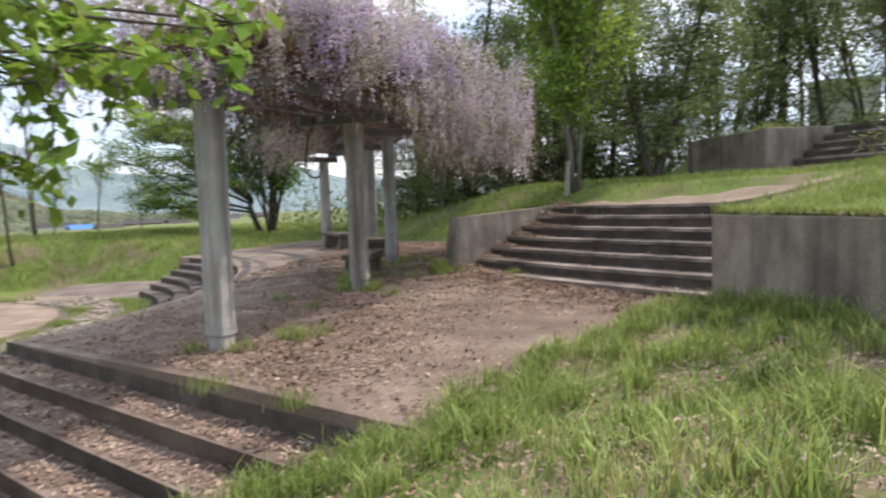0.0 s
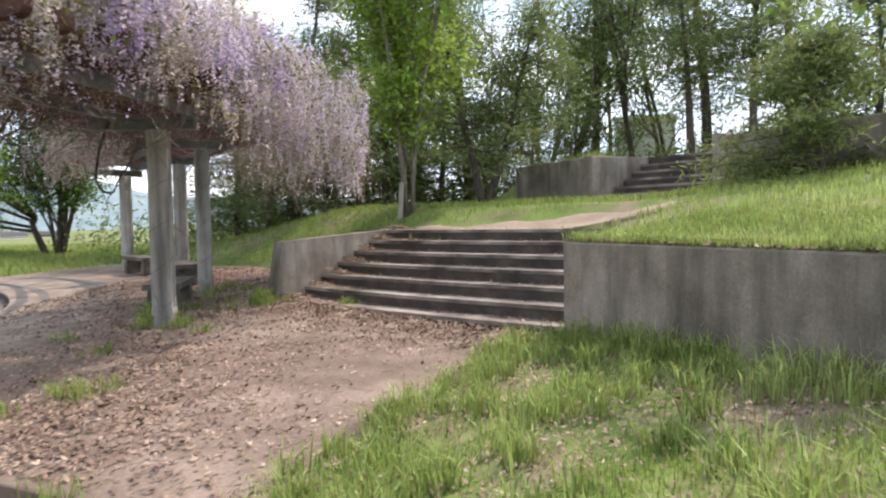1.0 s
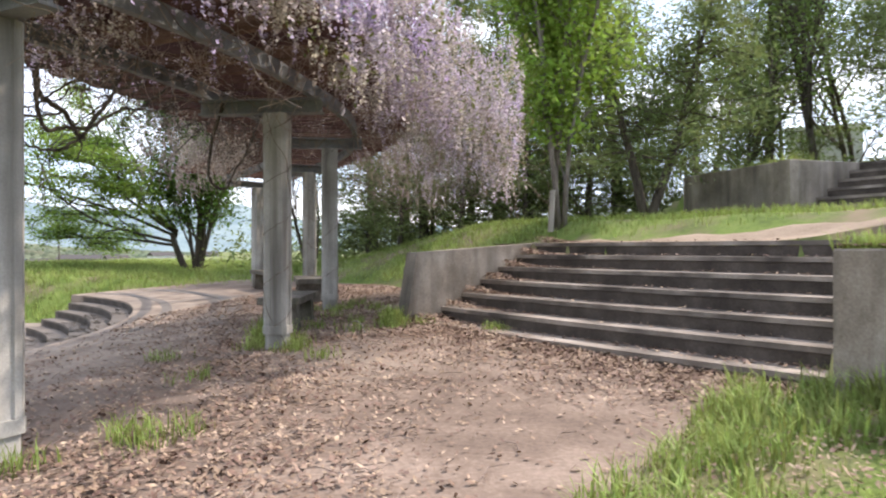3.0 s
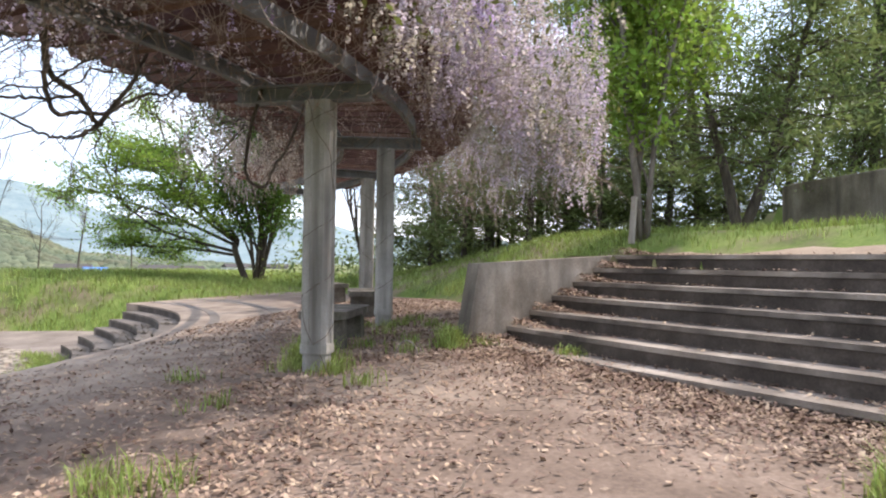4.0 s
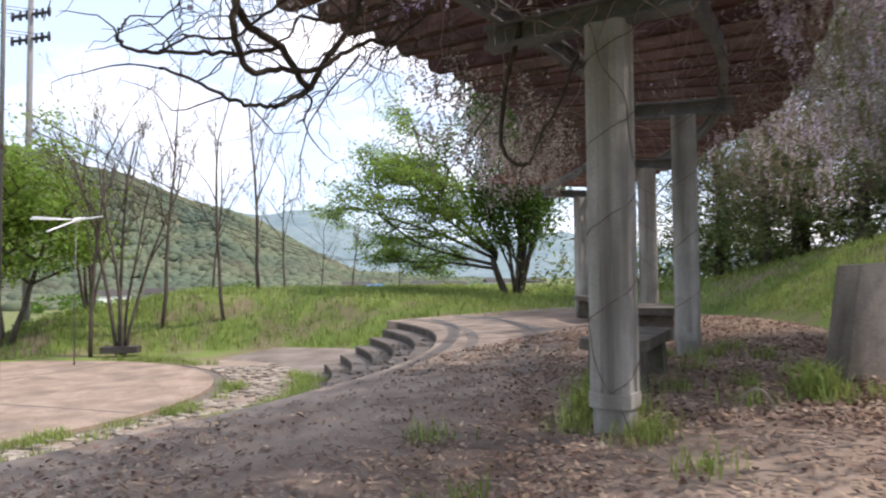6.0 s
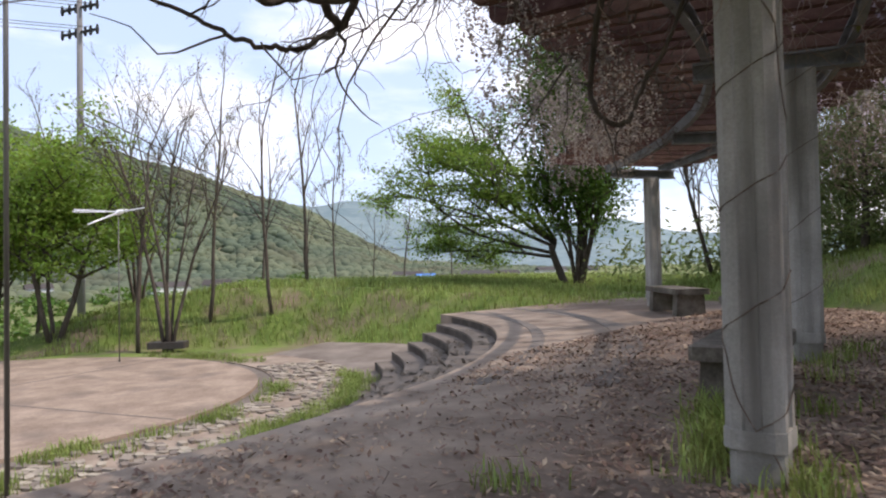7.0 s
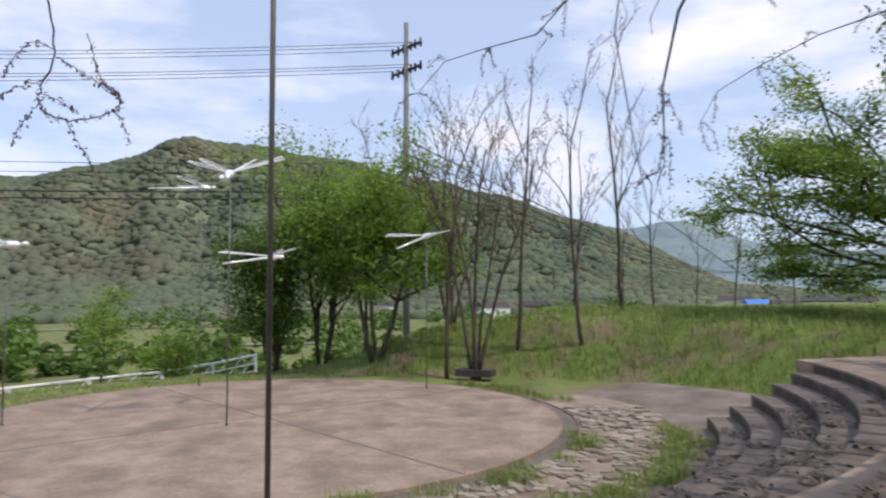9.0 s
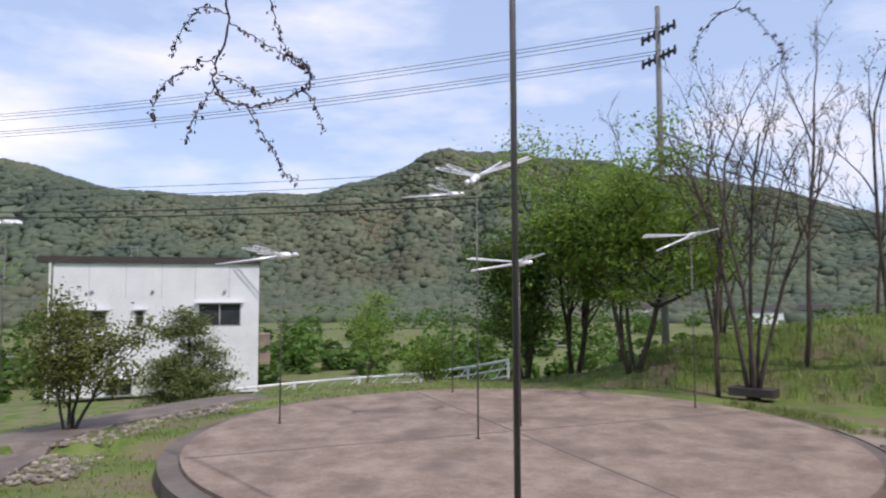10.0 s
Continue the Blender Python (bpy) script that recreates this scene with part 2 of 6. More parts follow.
def bare_inner_paving(m, centre, r0, r1, colors):
    """Lets the bare paving show within a ragged radius of the stage's middle; earth covers the rest."""
    n, l = m.node_tree.nodes, m.node_tree.links
    p = n["Principled BSDF"]
    earth = p.inputs["Base Color"].links[0].from_socket
    tc, sub, ln = n.new("ShaderNodeTexCoord"), n.new("ShaderNodeVectorMath"), n.new("ShaderNodeVectorMath")
    flat = n.new("ShaderNodeVectorMath")
    flat.operation, flat.inputs[1].default_value = "MULTIPLY", (1, 1, 0)
    sub.operation, sub.inputs[1].default_value = "SUBTRACT", (*centre, 0)
    ln.operation = "LENGTH"
    l.new(tc.outputs["Object"], flat.inputs[0])
    l.new(flat.outputs[0], sub.inputs[0])
    l.new(sub.outputs[0], ln.inputs[0])
    ragged, grain, add = n.new("ShaderNodeTexNoise"), n.new("ShaderNodeTexNoise"), n.new("ShaderNodeMath")
    ragged.inputs["Scale"].default_value, ragged.inputs["Detail"].default_value = 0.8, 7
    ragged.inputs["Roughness"].default_value = 0.65
    grain.inputs["Scale"].default_value, grain.inputs["Detail"].default_value = 2.5, 8
    add.operation, add.inputs[1].default_value = "MULTIPLY_ADD", 4.2
    l.new(tc.outputs["Object"], ragged.inputs["Vector"])
    l.new(tc.outputs["Object"], grain.inputs["Vector"])
    l.new(ragged.outputs["Fac"], add.inputs[0])
    l.new(ln.outputs["Value"], add.inputs[2])
    mr, ramp, mix = n.new("ShaderNodeMapRange"), n.new("ShaderNodeValToRGB"), n.new("ShaderNodeMixRGB")
    mr.inputs["From Min"].default_value, mr.inputs["From Max"].default_value = r0 + 2.1, r1 + 2.1
    l.new(add.outputs[0], mr.inputs["Value"])
    e = ramp.color_ramp.elements
    e[0].position, e[1].position = 0.32, 0.68
    e[0].color, e[1].color = (*colors[0], 1), (*colors[1], 1)
    l.new(grain.outputs["Fac"], ramp.inputs["Fac"])
    l.new(mr.outputs["Result"], mix.inputs["Fac"])
    l.new(ramp.outputs["Color"], mix.inputs["Color1"])
    l.new(earth, mix.inputs["Color2"])
    l.new(mix.outputs["Color"], p.inputs["Base Color"])


bare_inner_paving(M_PLAZA, (-16.5, 5.75), 10.0, 11.6, ((0.175, 0.132, 0.103), (0.33, 0.268, 0.215)))

# ---- helpers for meshes ----
class Geo:
    """Vertices and faces collected for one mesh."""
    def __init__(self):
        self.v, self.f = [], []

    def add(self, verts, faces):
        k = len(self.v)
        self.v.extend(verts)
        self.f.extend([tuple(i + k for i in q) for q in faces])

    def box(self, m, sx, sy, sz, bevel=0.0):
        """A box about the origin of m, its corners cut by bevel along the upright edges."""
        b = min(bevel, sx / 3, sy / 3)
        if b <= 0:
            ring = [(-sx / 2, -sy / 2), (sx / 2, -sy / 2), (sx / 2, sy / 2), (-sx / 2, sy / 2)]
        else:
            ring = [(-sx / 2 + b, -sy / 2), (sx / 2 - b, -sy / 2), (sx / 2, -sy / 2 + b), (sx / 2, sy / 2 - b),
                    (sx / 2 - b, sy / 2), (-sx / 2 + b, sy / 2), (-sx / 2, sy / 2 - b), (-sx / 2, -sy / 2 + b)]
        self.prism(m, ring, -sz / 2, sz / 2)

    def prism(self, m, ring, z0, z1):
        n = len(ring)
        vs = [m @ Vector((x, y, z0)) for x, y in ring] + [m @ Vector((x, y, z1)) for x, y in ring]
        fs = [(i, (i + 1) % n, n + (i + 1) % n, n + i) for i in range(n)]
        self.add(vs, fs + [tuple(range(n - 1, -1, -1)), tuple(range(n, 2 * n))])

    def tube(self, points, radii, sides=6):
        pts = [Vector(p) for p in points]
        vs, fs = [], []
        for i, p in enumerate(pts):
            d = (pts[min(i + 1, len(pts) - 1)] - pts[max(i - 1, 0)])
            d = d.normalized() if d.length > 1e-6 else Vector((0, 0, 1))
            a = d.cross(Vector((0.31, 0.17, 0.93)))
            a = a.normalized() if a.length > 1e-3 else Vector((1, 0, 0))
            b = d.cross(a)
            for k in range(sides):
                t = 2 * math.pi * k / sides
                vs.append(p + (a * math.cos(t) + b * math.sin(t)) * radii[i])
        for i in range(len(pts) - 1):
            for k in range(sides):
                k2 = (k + 1) % sides
                fs.append((i * sides + k, i * sides + k2, (i + 1) * sides + k2, (i + 1) * sides + k))
        fs.append(tuple(range(sides - 1, -1, -1)))
        fs.append(tuple((len(pts) - 1) * sides + k for k in range(sides)))
        self.add(vs, fs)

    def mesh(self, name, mat, smooth=False):
        me = bpy.data.meshes.new(name)
        me.from_pydata([tuple(p) for p in self.v], [], self.f)
        me.materials.append(mat)
        if smooth:
            me.polygons.foreach_set("use_smooth", [True] * len(me.polygons))
        me.update()
        return me


def part(name, geo, mat, parent=None, label="", smooth=False):
    """One mesh object from collected geometry, under a thing or a part."""
    ob = new(name, geo.mesh(name, mat, smooth))
    if parent:
        ob.parent = parent
        ob.matrix_parent_inverse = Matrix.Identity(4)
    return tagged(ob, label) if label else ob


def thing(name, place, label, category, group="", kind=""):
    """An Empty at the base of a thing; its parts are built about that base."""
    return tagged(new(name), label, category, group, kind) if place is None else at(tagged(new(name), label, category, group, kind), place)


def at(ob, place):
    ob.matrix_basis = place if isinstance(place, Matrix) else Matrix.Translation(place)
    return ob


def lerp_table(x, table):
    return float(np.interp(x, [a for a, b in table], [b for a, b in table]))


def smooth_step(x):
    x = min(1.0, max(0.0, x))
    return x * x * (3 - 2 * x)


# ---- plan ----
CX, CY = -16.5, 5.75             # middle of the round stage
Z_STAGE, R_STAGE = -0.90, 4.85
R_EDGE, R_COL, R_OUT = 8.75, 12.2, 14.2
Z_EDGE = [(-14, -0.30), (-5, -0.27), (3, -0.20), (16, -0.12), (40, -0.05), (50, 0.0), (90, 0.0)]
Z_COLS = [(-14, -0.22), (-5, -0.15), (12, 0.0), (28, 0.12), (48, 0.18), (65, 0.12), (90, 0.12)]
STAIR_P, STAIR_N, STAIR_T = Vector((0.70, 7.35)), Vector((0.54, 0.842)), Vector((0.842, -0.54))
WALL_P, WALL_D, WALL_N = Vector((0.55, 6.85)), Vector((0.5, -0.866)), Vector((0.866, 0.5))
Z_BORDER = [(-4, -1.0), (0, -0.82), (1, -0.58), (2, -0.36), (3, -0.2), (4, -0.1), (9, -0.02)]
X_BORDER = [(-4, -4.5), (0, -3.1), (1, -2.5), (2, -1.95), (3, -1.25), (4, -0.8), (5.4, -0.6), (7.2, -0.15), (9, 0.3)]


def polar(x, y):
    return math.hypot(x - CX, y - CY), math.degrees(math.atan2(y - CY, x - CX))


def around(r, deg, z=0.0):
    return Vector((CX + r * math.cos(radians(deg)), CY + r * math.sin(radians(deg)), z))


def plaza_z(r, deg):
    a, b = lerp_table(deg, Z_EDGE), lerp_table(deg, Z_COLS)
    return a + (b - a) * min(1.35, max(0.0, (r - R_EDGE) / (R_COL - R_EDGE)))


def stair_su(x, y):
    d = Vector((x, y)) - STAIR_P
    return d.dot(STAIR_N), d.dot(STAIR_T)


def south_s(x, y):
    """How far a place lies south of the plaza's straight south edge."""
    return -((x + 7.62) * 0.262 + (y - 4.54) * 0.965)


def lawn(x, y):
    """Height of the grass slope at the camera's start."""
    xb, zb = lerp_table(y, X_BORDER), lerp_table(y, Z_BORDER)
    slope = 0.15 + 0.17 * smooth_step((4 - y) / 4)
    d = x - xb
    return zb + slope * d if d > 0 else zb + 0.1 * d


def terrace(x, y):
    s, u = stair_su(x, y)
    w = (Vector((x, y)) - WALL_P).dot(WALL_N)
    left = 1.17 + 0.42 * smooth_step((s - 3.0) / 1.3) + 0.035 * max(0.0, min(s, 14) - 4)
    right = 1.07 + 0.155 * max(0.0, min(w, 9))
    k = smooth_step((u + 2.2) / 2.6)
    z = left + (right - left) * k
    line_s = 7.1 + 0.55 * (-3.6 - u) if u < -3.6 else (9.1 if u < -0.75 else 6.55 - 0.1 * u)
    top = 2.72 + 0.04 * max(0.0, u)
    if s > line_s and u > -5.3:
        return max(z, top + 0.03 * min(12, s - line_s))
    if s > line_s + 0.0 and u <= -5.3:
        return z + (max(z, top) - z) * smooth_step((u + 9.5) / 4.2)
    return z


def valley(x, y, r, deg):
    """The lawns and slopes north, west and south of the stage."""
    a = deg % 360
    foot = lerp_table(a, [(60, 10.5), (80, 9.2), (100, 8.0), (120, 6.9), (150, 6.4), (360, 6.4)])
    crest = lerp_table(a, [(60, 0.15), (85, 0.25), (105, 0.5), (130, 0.5), (150, -0.1), (175, -0.85), (200, -0.95), (360, -0.95)])
    start = -0.98 + 0.07 * max(0.0, min(r, foot) - 6.4)
    z = start + (crest - start) * smooth_step((r - foot) / 2.3)
    fall = lerp_table(a, [(60, 0.0), (100, 0.03), (140, 0.08), (160, 0.1), (170, 0.0), (360, 0.0)])
    west = smooth_step((a - 150) / 20) * smooth_step((300 - a) / 50)
    edge = lerp_table(a, [(60, 40), (90, 26), (120, 14), (150, 10), (180, 8.6), (360, 8.6)])
    z -= fall * min(52, max(0.0, r - edge))
    z += west * lerp_table(r, [(5.4, -0.03), (8.4, -0.22), (9.4, -0.46), (10.6, -0.75), (13.5, -1.9), (27, -2.6), (62, -7.0)])
    return max(z, -8.0)


def ground_z(x, y):
    r, deg = polar(x, y)
    s, u = stair_su(x, y)
    w = (Vector((x, y)) - WALL_P).dot(WALL_N)
    if r < 5.0:
        return -1.3
    if 70 < deg or deg < -80:
        z = valley(x, y, r, deg)
        if 70 < deg < 84 and r > 9:
            z2 = east_z(x, y, r, 70, s, u, w)
            k = smooth_step((deg - 70) / 14)
            z = z2 + (z - z2) * k
    else:
        z = east_z(x, y, r, deg, s, u, w)
    return z if z < 5.5 else 5.5 + 2.0 * (1 - math.exp((5.5 - z) / 2.0))


def east_z(x, y, r, deg, s, u, w):
    if r < R_EDGE + 0.3 and deg > -16:
        return -1.25 if deg < 64 else -1.0
    low = plaza_z(min(r, R_OUT + 1), deg)
    if south_s(x, y) > -0.1 or (x > lerp_table(y, X_BORDER) and y < 9.0 and s < 0.6):
        grass = lawn(x, y)
        if u > 0.05 and w > 0.27:
            return terrace(x, y)
        if x < lerp_table(y, X_BORDER) and south_s(x, y) > -0.1:
            return -1.15
        return grass
    if u > 0.05:
        return terrace(x, y) if w > 0.27 else lawn(x, y)
    if u > -5.45:
        if s > 2.1:
            return terrace(x, y)
        return low - 0.2
    fade = 1 - 0.85 * smooth_step((deg - 42) / 40)
    h = smooth_step((r - 13.6) / 3.0)
    base = low - (0.2 if r < R_OUT - 0.3 else 0.2 * smooth_step((R_OUT + 0.3 - r) / 0.6))
    return base + (terrace(x, y) - low) * h * fade


def ground_mesh():
    def axis(lo, hi, step, far):
        a = list(np.arange(lo, hi + 1e-6, step))
        d, out = step, []
        q = hi
        while q < far:
            d *= 1.22
            q += d
            out.append(q)
        d, pre = step, []
        q = lo
        while q > -far:
            d *= 1.22
            q -= d
            pre.append(q)
        return pre[::-1] + a + out
    xs, ys = axis(-27, 9, 0.2, 2600), axis(-7, 26, 0.2, 2600)
    g = Geo()
    nx, ny = len(xs), len(ys)
    for y in ys:
        for x in xs:
            z = ground_z(x, y)
            r = math.hypot(x - CX, y - CY)
            if r > 5.3:
                z += 0.045 * noise.noise(Vector((x * 0.9, y * 0.9, 0))) + (0.25 * noise.noise(Vector((x * 0.12, y * 0.12, 3))) if r > 24 else 0)
            g.v.append((x, y, z))
    for j in range(ny - 1):
        for i in range(nx - 1):
            g.f.append((j * nx + i, j * nx + i + 1, (j + 1) * nx + i + 1, (j + 1) * nx + i))
    return tagged(part("ground", g, M_GROUND, smooth=True), "uneven green turf with patches of bare soil", "ground", kind="structure")


ground = ground_mesh()


# ---- the plaza, its bands, tiers and the stage ----
def sector(name, r0, r1, a0, a1, height, thick, mat, steps=60, rings=1, parent=None, clip=None):
    """A ring sector whose top follows height(r, deg)."""
    g = Geo()
    rs = [r0 + (r1 - r0) * i / rings for i in range(rings + 1)]
    angs = [a0 + (a1 - a0) * j / steps for j in range(steps + 1)]
    n = len(rs)
    for a in angs:
        for r in rs:
            p = around(r, a)
            if clip:
                p = clip(p)
            g.v.append((p.x, p.y, height(r, a)))
    top = len(g.v)
    for a in angs:
        for r in (rs[0], rs[-1]):
            p = around(r, a)
            if clip:
                p = clip(p)
            g.v.append((p.x, p.y, height(r, a) - thick))
    for j in range(steps):
        for i in range(n - 1):
            g.f.append((j * n + i, j * n + i + 1, (j + 1) * n + i + 1, (j + 1) * n + i))
        g.f.append((j * n, (j + 1) * n, top + (j + 1) * 2, top + j * 2))
        g.f.append(((j + 1) * n + n - 1, j * n + n - 1, top + j * 2 + 1, top + (j + 1) * 2 + 1))
    for j, flip in ((0, 1), (steps, -1)):
        ring = [j * n + i for i in range(n)] + [top + j * 2 + 1, top + j * 2]
        g.f.append(tuple(ring[::flip]))
    return part(name, g, mat, parent)


def south_clip(p):
    """Pulls a place back to the plaza's straight south edge."""
    d = south_s(p.x, p.y)
    if d > 0:
        return Vector((p.x + 0.262 * d, p.y + 0.965 * d, p.z))
    return p


plaza = tagged(sector("pavement", R_EDGE, R_OUT + 3.6, -12.0, 76, lambda r, a: plaza_z(min(r, R_OUT + 0.6), a) - (0.25 if r > R_OUT + 0.9 and a > 22 else 0.0)
                      , 0.5, M_PLAZA, 110, 24, clip=south_clip),
               "curved paved terrace covered with brown earth and leaf litter", "pavement", kind="structure")
for r0, r1 in ((9.25, 9.42), (10.35, 10.62)):
    tagged(sector("trim", r0, r1, 22, 75, lambda r, a: plaza_z(r, a) + 0.005, 0.02, M_BAND, 100, 1), "darker curved band set into the paving", "paving band", kind="structure")

TIER_COUNT, TIER_TREAD = 6, 0.36
for k in range(TIER_COUNT):
    r1 = R_EDGE - k * TIER_TREAD
    f = (k + 1) / TIER_COUNT
    tagged(sector("tier_%d" % (k + 1), r1 - TIER_TREAD, r1, -4.6, 72 - k * 1.2,
                  lambda r, a, f=f: lerp_table(a, Z_EDGE) * (1 - f) + (Z_STAGE + 0.02) * f, 0.35, M_STAGE_RIM, 90, 1),
           "curved grey concrete seating step strewn with dead leaves", "step", kind="structure")
    # thin plate whose dark colour paints the shade on the tier's face
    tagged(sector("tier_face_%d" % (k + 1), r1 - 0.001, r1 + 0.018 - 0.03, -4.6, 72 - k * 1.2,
                  lambda r, a, f=(k + 1) / TIER_COUNT, e=k / TIER_COUNT: lerp_table(a, Z_EDGE) * (1 - e) + (Z_STAGE + 0.02) * e - 0.03, 0.16, M_RISER_SHADE, 90, 1),
           "weathered face of a curved seating step, shade painted into its tone", "step", kind="structure")

tagged(sector("stage_ring", 5.1, R_EDGE - TIER_COUNT * TIER_TREAD + 0.02, -42, 100, lambda r, a: Z_STAGE - 0.03, 0.3, M_PLAZA, 90, 2),
       "ring of earth and old cobbles round the stage", "ground", kind="structure")
tagged(sector("stage_rim", R_STAGE, R_STAGE + 0.28, -180, 180, lambda r, a: Z_STAGE - 0.05, 0.4, M_STAGE_RIM, 120, 1),
       "grey concrete kerb round the stage", "kerb", kind="structure")
g = Geo()
g.prism(Matrix.Translation((CX, CY, 0)), [(R_STAGE * math.cos(2 * math.pi * i / 120), R_STAGE * math.sin(2 * math.pi * i / 120)) for i in range(120)], Z_STAGE - 0.3, Z_STAGE)
tagged(part("floor", g, M_STAGE), "round pinkish concrete stage with dark stains", "stage", kind="structure")
for deg in (-62, 28, 118):
    g = Geo()
    a, b = around(R_STAGE - 0.05, deg), (around(R_STAGE - 0.05, deg + 180) if deg > -60 and deg < 60 else around(0.1, deg))
    d = (b - a).normalized()
    m = Matrix.Translation((a + b) / 2 + Vector((0, 0, Z_STAGE))) @ Matrix.Rotation(math.atan2(d.y, d.x), 4, "Z")
    g.box(m, (b - a).length, 0.035, 0.008)
    tagged(part("stage_joint", g, M_BAND), "dark expansion joint across the stage", "joint", kind="structure")

# straight steps down along the plaza's south edge
S_D, S_N = Vector((0.965, -0.262)), Vector((-0.262, -0.965))
for k in range(5):
    g = Geo()
    o = Vector((-7.9, 4.615)) + S_N * (0.43 * k)
    za, zb = -0.27 - 0.17 * k, -0.27 - 0.17 * k
    p = [o, o + S_D * 7.4, o + S_D * 7.4 + S_N * 0.46, o + S_N * 0.46]
    z = -0.27 - 0.17 * (k + 1)
    g.prism(Matrix.Identity(4), [(q.x, q.y) for q in p][::-1], z - 0.4, z)
    tagged(part("south_step_%d" % (k + 1), g, M_PLAZA), "straight concrete step with brown leaf litter", "step", kind="structure")
    # front plate, its shade put into the dark colour
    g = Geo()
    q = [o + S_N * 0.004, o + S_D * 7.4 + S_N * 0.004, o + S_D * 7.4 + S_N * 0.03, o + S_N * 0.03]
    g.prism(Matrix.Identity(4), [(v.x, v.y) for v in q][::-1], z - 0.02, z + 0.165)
    tagged(part("south_riser_%d" % (k + 1), g, M_RISER_SHADE), "weathered face of a concrete step, its dark tone standing in for shade", "step", kind="structure")

# ---- lower stairs and retaining walls ----
def wall(name, points, thick, top, foot, mat, label):
    """A wall along a line of places (x, y); top and foot give heights along it."""
    n = len(points)
    left, right = [], []
    for i, p in enumerate(points):
        p = Vector(p)
        d = (Vector(points[min(i + 1, n - 1)]) - Vector(points[max(i - 1, 0)])).normalized()
        left.append(p), right.append(p + Vector((-d.y, d.x)) * thick)
    g = Geo()
    c = 0.015
    for i in range(n):
        t, f = top(i / (n - 1)), foot(i / (n - 1))
        a, b = left[i], right[i]
        e = (b - a).normalized() * c
        for q, z in ((a, f), (a, t - c), (a + e, t), (b - e, t), (b, t - c), (b, f)):
            g.v.append((q.x, q.y, z))
    for i in range(n - 1):
        for k in range(5):
            g.f.append((i * 6 + k, (i + 1) * 6 + k, (i + 1) * 6 + k + 1, i * 6 + k + 1))
    g.f.append(tuple(range(5, -1, -1)))
    g.f.append(tuple((n - 1) * 6 + k for k in range(6)))
    return tagged(part(name, g, mat), label, "retaining wall", kind="structure")


def line(a, b, n):
    a, b = Vector(a), Vector(b)
    return [tuple(a.lerp(b, i / (n - 1))) for i in range(n)]


wall("wall_east", line(WALL_P, WALL_P + WALL_D * 9.5, 20), 0.5, lambda t: 1.10 + 0.03 * t, lambda t: -0.5, M_CONC,
     "weathered grey concrete retaining wall with dark rain streaks")
side = line(WALL_P + STAIR_N * 0.03, WALL_P + STAIR_N * 2.75, 6)
wall("wall_stair_east", side[::-1], 0.22, lambda t: 1.24 - 0.14 * t, lambda t: -0.4, M_CONC, "low concrete wall beside the stairs")
wl_a = STAIR_P - STAIR_T * 5.32
g = Geo()
prof = [(-0.32, -0.4), (-0.05, 1.05), (2.5, 1.2), (2.5, -0.4)]
for off in (0.0, -0.24):
    for s, z in prof:
        q = wl_a + STAIR_N * s + STAIR_T * off
        g.v.append((q.x, q.y, z))
g.f += [(0, 1, 2, 3), (7, 6, 5, 4)] + [(i, 4 + i, 4 + (i + 1) % 4, (i + 1) % 4) for i in range(4)]
tagged(part("wall_stair_west", g, M_CONC), "concrete wing wall with a sloping front edge", "retaining wall", kind="structure")

STEP_TREAD, STEP_Z0, STEP_RISE = 0.36, 0.12, 0.178
for k in range(7):
    g = Geo()
    o = STAIR_P + STAIR_N * (STEP_TREAD * k)
    z = STEP_Z0 + STEP_RISE * k
    row = []
    depth = 0.55 if k < 6 else 0.4
    for i in range(9):
        u = -5.31 * i / 8
        bow = -0.10 * math.sin(math.pi * i / 8)
        row.append((u, bow))
    front = [o + STAIR_T * u + STAIR_N * b for u, b in row]
    back = [o + STAIR_T * u + STAIR_N * (b + depth) for u, b in row]
    ring = [(p.x, p.y) for p in front] + [(p.x, p.y) for p in back[::-1]]
    g.prism(Matrix.Identity(4), ring[::-1], z - 0.05, z)
    tagged(part("stair_step_%d" % (k + 1), g, M_STEP), "wide concrete stair step with leaves on its tread", "step", kind="structure")
    # riser block in the darker tone that imitates shade under the tread
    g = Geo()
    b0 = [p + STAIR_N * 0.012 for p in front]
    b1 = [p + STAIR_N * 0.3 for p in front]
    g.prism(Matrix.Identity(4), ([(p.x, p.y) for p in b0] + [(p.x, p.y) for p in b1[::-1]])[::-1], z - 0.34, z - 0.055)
    tagged(part("stair_riser_%d" % (k + 1), g, M_RISER_SHADE), "riser of a concrete stair, coloured dark as if in shade", "step", kind="structure")
# pale path along the top of the stairs
g = Geo()
p0 = STAIR_P + STAIR_N * 2.45
for i in range(17):
    u = 0.0 - 6.6 * i / 16
    for f in (0.0, 0.25, 0.5, 0.75, 1.0):
        s = f * (1.0 + 0.5 * smooth_step((u + 4.5) / 3) * smooth_step((0.4 - u) / 1.2) + 0.12 * math.sin(i * 1.7))
        q = p0 + STAIR_T * u + STAIR_N * s
        g.v.append((q.x, q.y, 1.185 if f == 0 else max(ground_z(q.x, q.y), 1.13) + 0.03 if f < 1 else ground_z(q.x, q.y) - 0.06))
g.f = [(5 * i + k, 5 * i + k + 1, 5 * i + k + 6, 5 * i + k + 5)[::-1] for i in range(16) for k in range(4)]
tagged(part("path", g, M_EARTH), "pale trodden path along the stair head", "path", kind="structure")

